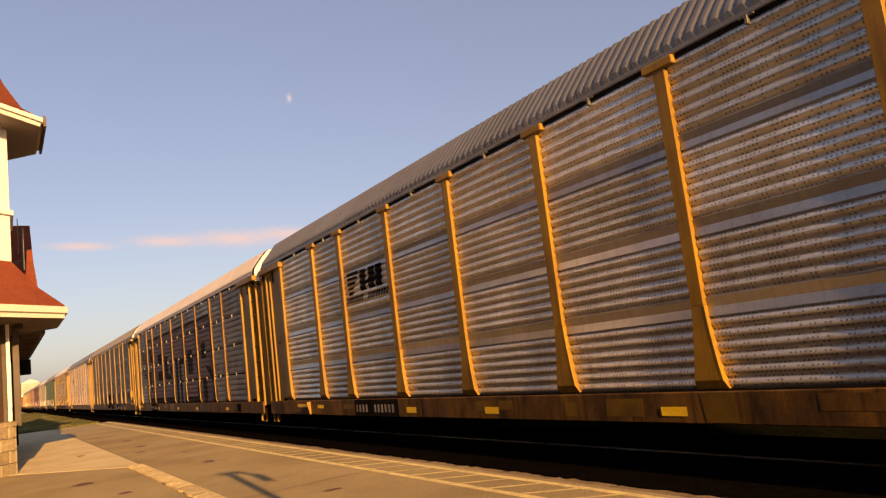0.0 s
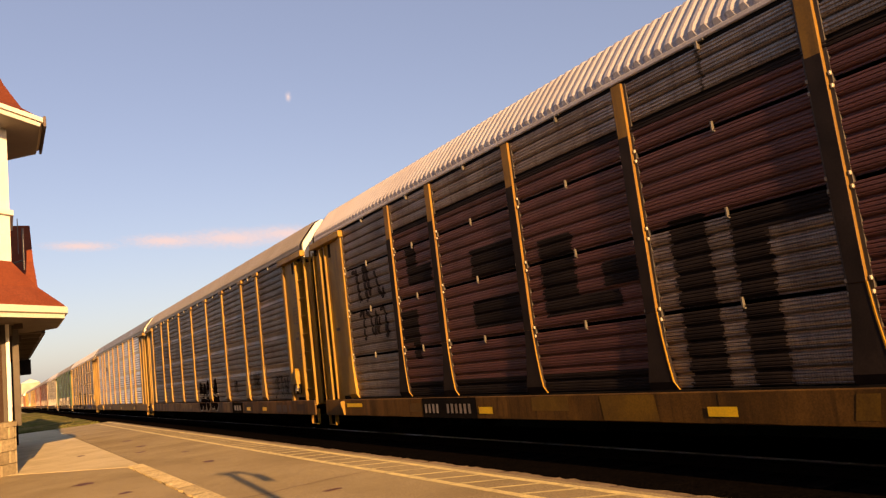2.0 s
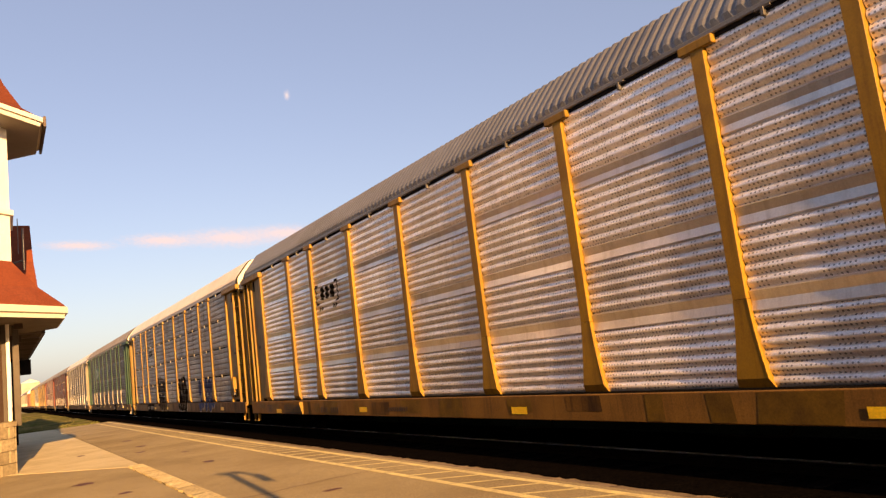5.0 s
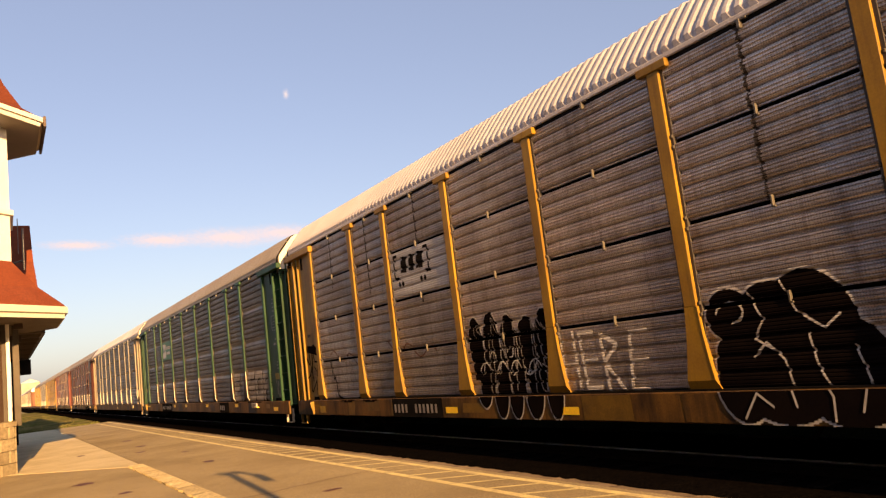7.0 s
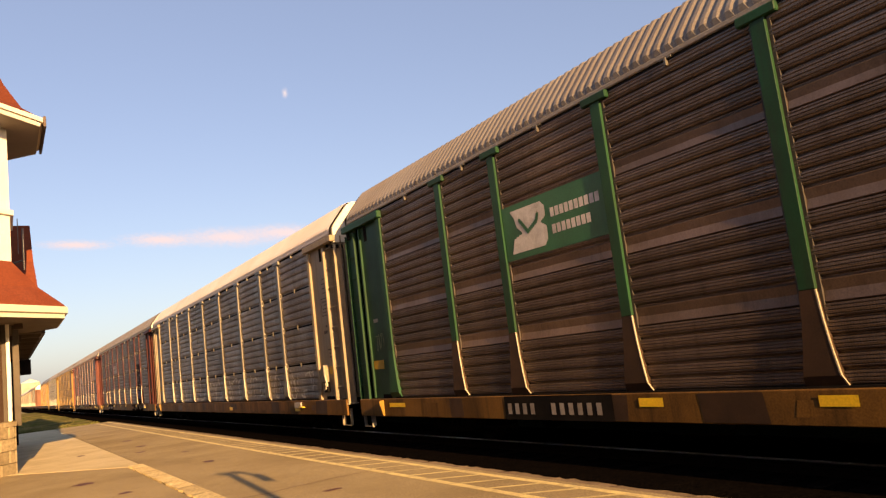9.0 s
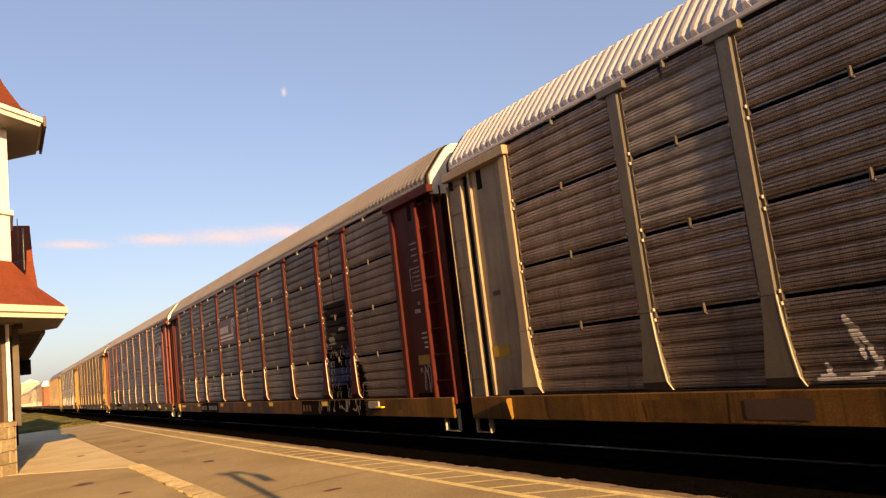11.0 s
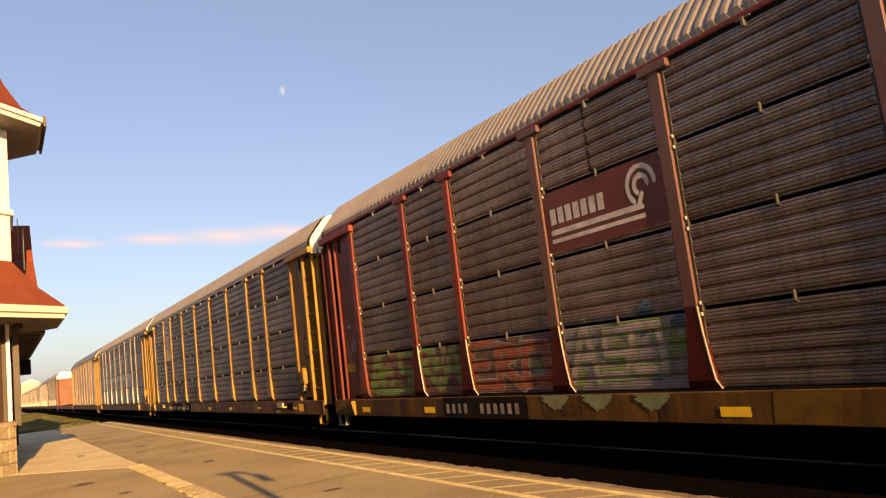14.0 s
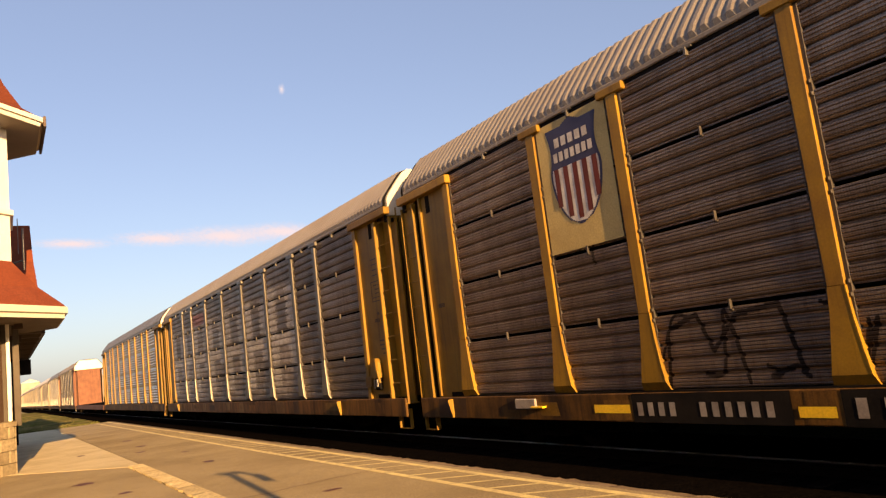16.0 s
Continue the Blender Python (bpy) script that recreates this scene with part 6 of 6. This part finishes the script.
    # hooded door lock with a hanging lever
    if k in (2, 4, 6, 9, 10):
        paintwork = M[SPEC[k].get("ends", "yellow")]
        lock = part("door_lock", cached("lock", lambda: Build().prism([(1.4, 1.39), (1.41, 1.58), (1.36, 1.72), (1.27, 1.8), (1.18, 1.83), (1.1, 1.81), (1.05, 1.74), (1.03, 1.6), (1.03, 1.39)], "x", SIDE - 0.17, SIDE - 0.015).box(SIDE - 0.11, SIDE - 0.015, 1.42, 1.56, 1.66, 1.74, 0.015).mesh("door_lock")), paintwork, CARS[k])
        part("lever", cached("lever", lambda: Build().bar((SIDE - 0.15, 1.1, 1.8), (SIDE - 0.19, 1.0, 1.55), 0.034, 8).bar((SIDE - 0.19, 1.0, 1.55), (SIDE - 0.17, 0.93, 1.28), 0.028, 8).mesh("lever")), M["yellow" if SPEC[k].get("ends", "yellow") == "yellow" else "gusset"], lock)
        part("keeper", cached("keeper", lambda: Build().box(SIDE - 0.1, SIDE - 0.015, 1.08, 1.42, 1.12, 1.39, 0.03).mesh("keeper")), M["black"], lock)
        part("pin", cached("lock_pin", lambda: Build().bar((SIDE - 0.12, 1.2, 1.36), (SIDE - 0.13, 1.17, 1.2), 0.026, 8).bar((SIDE - 0.11, 1.36, 1.36), (SIDE - 0.11, 1.36, 1.16), 0.02, 8).mesh("pin")), M["gusset"], lock)
        part("hasp_plate", cached("hasp", lambda: Build().box(SIDE - 0.1, SIDE - 0.01, 1.55, 1.89, 1.2, 1.43, 0.01).mesh("hasp_plate")), M["dirtyyellow"] if k != 6 else M["tan"], lock)

# patched paint along the sills
patch_rng = random.Random(17)
for k in range(0, 12):
    s = patch_rng.uniform(0.5, 2.0)
    while s < LENGTH - 1.5:
        w = patch_rng.uniform(0.25, 1.1)
        low, high = (0.56, 0.91) if patch_rng.random() < 0.5 else (0.56 + patch_rng.uniform(0, 0.15), 0.91 - patch_rng.uniform(0, 0.1))
        lean = patch_rng.uniform(-0.06, 0.06)
        mat = M[patch_rng.choice(("sillpatch", "sillpatch", "sill") if k in (0, 3, 4) else ("sillpatch", "sill", "sill_dark", "footbrown"))]
        part("sill_patch", mesh_of("sill_patch", [(SIDE - 0.1225, s, low), (SIDE - 0.1225, s + w, low), (SIDE - 0.1225, s + w + lean, high), (SIDE - 0.1225, s + lean, high)], [(0, 1, 2, 3)]), mat, CARS[k])
        s += w + patch_rng.uniform(0.1, 1.6)
    # thin pipe brackets and small rods under the sill
    for s in (6.2, 10.7, 13.9, 16.4, 21.1):
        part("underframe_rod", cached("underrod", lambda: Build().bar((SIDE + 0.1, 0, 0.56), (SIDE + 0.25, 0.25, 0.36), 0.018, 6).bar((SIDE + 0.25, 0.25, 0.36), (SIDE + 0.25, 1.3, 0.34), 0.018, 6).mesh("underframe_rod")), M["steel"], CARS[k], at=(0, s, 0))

# dark run-off stains down the middle of some bays
stain_rng = random.Random(6)
for k in (1, 4, 6, 7, 8, 9):
    for a, b in zip(RIBS, RIBS[1:]):
        if stain_rng.random() < (0.7 if k == 4 else 0.25):
            c = (a + b) / 2 + stain_rng.uniform(-0.1, 0.1)
            low = stain_rng.uniform(2.6, 3.8)
            ob = paint(k, "run_off_stain", stroke([(c, 5.0), (c + stain_rng.uniform(-0.02, 0.02), low)], 0.05), M["seam"], 0.003, sill=False, ragged=0.02)

# ---- sky things ----
def glow(name, colour, strength, scale, stretch, soft):
    """A thin self-glowing cloud: noise fades it out towards a soft edge."""
    m = bpy.data.materials.new(name)
    m.use_nodes = True
    N, L = m.node_tree.nodes, m.node_tree.links
    N.remove(N["Principled BSDF"])
    tc = N.new("ShaderNodeTexCoord")
    mp = N.new("ShaderNodeMapping")
    mp.inputs["Scale"].default_value = stretch
    L.new(tc.outputs["Object"], mp.inputs[0])
    nz = N.new("ShaderNodeTexNoise")
    nz.inputs["Scale"].default_value = scale
    nz.inputs["Detail"].default_value = 5.0
    L.new(mp.outputs[0], nz.inputs[0])
    ln = N.new("ShaderNodeVectorMath")
    ln.operation = "LENGTH"
    L.new(tc.outputs["Object"], ln.inputs[0])
    edge = N.new("ShaderNodeMapRange")
    edge.inputs[1].default_value, edge.inputs[2].default_value = 1.0, 1.0 - soft
    L.new(ln.outputs["Value"], edge.inputs[0])
    add = N.new("ShaderNodeMath")
    add.operation = "MULTIPLY_ADD"
    L.new(edge.outputs[0], add.inputs[0])
    add.inputs[1].default_value = 0.55
    L.new(nz.outputs["Fac"], add.inputs[2])
    fac = N.new("ShaderNodeMapRange")
    fac.inputs[1].default_value, fac.inputs[2].default_value = 0.45, 0.95
    L.new(add.outputs[0], fac.inputs[0])
    gate = N.new("ShaderNodeMath")
    gate.operation = "MULTIPLY"
    L.new(fac.outputs[0], gate.inputs[0])
    L.new(edge.outputs[0], gate.inputs[1])
    em, tr, mx = N.new("ShaderNodeEmission"), N.new("ShaderNodeBsdfTransparent"), N.new("ShaderNodeMixShader")
    em.inputs[0].default_value, em.inputs[1].default_value = (*colour, 1.0), strength
    L.new(gate.outputs[0], mx.inputs[0])
    L.new(tr.outputs[0], mx.inputs[1])
    L.new(em.outputs[0], mx.inputs[2])
    L.new(mx.outputs[0], N["Material Output"].inputs[0])
    return m


CLOUD = glow("lit_cloud", (0.83, 0.79, 0.84), 0.31, 2.2, (4.5, 1.6, 1.0), 0.9)
MOON = glow("pale_moon", (0.8, 0.82, 0.9), 0.3, 0.9, (1.0, 1.0, 1.0), 1.0)
disc = mesh_of("disc", [(math.cos(2 * math.pi * i / 32), math.sin(2 * math.pi * i / 32), 0.0) for i in range(32)], [tuple(range(32))])
FACING = look(EYE, EYE + AIM, LEAN).to_3x3().to_4x4()
SKY = {}


def sky_disc(name, label, category, mat, x, z, w, h, y=2500.0):
    ob = tagged(part(name, disc.copy(), mat), label, category)
    ob.scale = (w, h, 1.0)
    ob.matrix_world = Matrix.Translation((x, y, z)) @ FACING @ Matrix.Diagonal((w, h, 1.0, 1.0))
    SKY[ob] = (x, y, z)
    return ob


sky_disc("cloud", "thin pale evening cloud streak", "cloud", CLOUD, 228, 460, 165, 22)
sky_disc("cloud", "thin pale evening cloud streak", "cloud", CLOUD, 480, 470, 190, 32)
sky_disc("cloud", "fuller pale evening cloud low in the sky", "cloud", CLOUD, 700, 474, 230, 46)
sky_disc("cloud", "fuller pale evening cloud low in the sky", "cloud", CLOUD, 900, 486, 210, 42)
sky_disc("moon", "pale half moon in the evening sky", "moon", MOON, 947, 997, 16, 26)


# ---- movement ----
# metres behind an even pace, set so the train fits the camera's view
VIEW_SHIFT = {1.5: -0.08, 2.0: -0.05, 2.5: 0.06, 6.0: 0.06, 6.5: -0.06, 8.0: -0.13, 8.5: -0.09, 9.0: 0.3, 9.5: 0.08, 14.5: 0.14, 15.0: -0.05, 15.5: -0.11}


def motions():
    for k, car in CARS.items():
        stretch_heights(car)
        y0 = START + PITCH_CAR * (k - 1) + CAR_SHIFT.get(k, 0.0)
        walk(car, [(i / 2, pose(TRACK_X, y0 - SPEED * i / 2 + VIEW_SHIFT.get(i / 2, 0.0), RAIL)) for i in range(33)])
    # wheels of the nearer cars turn as they roll
    turn = math.degrees(SPEED / 0.456)
    near = {CARS[k] for k in range(12)}
    for axle, y in WHEELSETS:
        if axle.parent in near:
            walk(axle, [(n / FPS, pose(0, y, 0.456, turn * n / FPS)) for n in range(16 * FPS + 1)])
    # clouds and moon drift slowly
    for ob, (x, y, z) in SKY.items():
        dx, dz = (-26.0, 31.0) if ob.name.startswith("moon") else (-26.0, 9.0)
        walk(ob, [(t, Matrix.Translation((x + dx * t / 16.0, y, z + dz * t / 16.0)) @ FACING) for t in (0.0, 8.0, 16.0)])


motions()
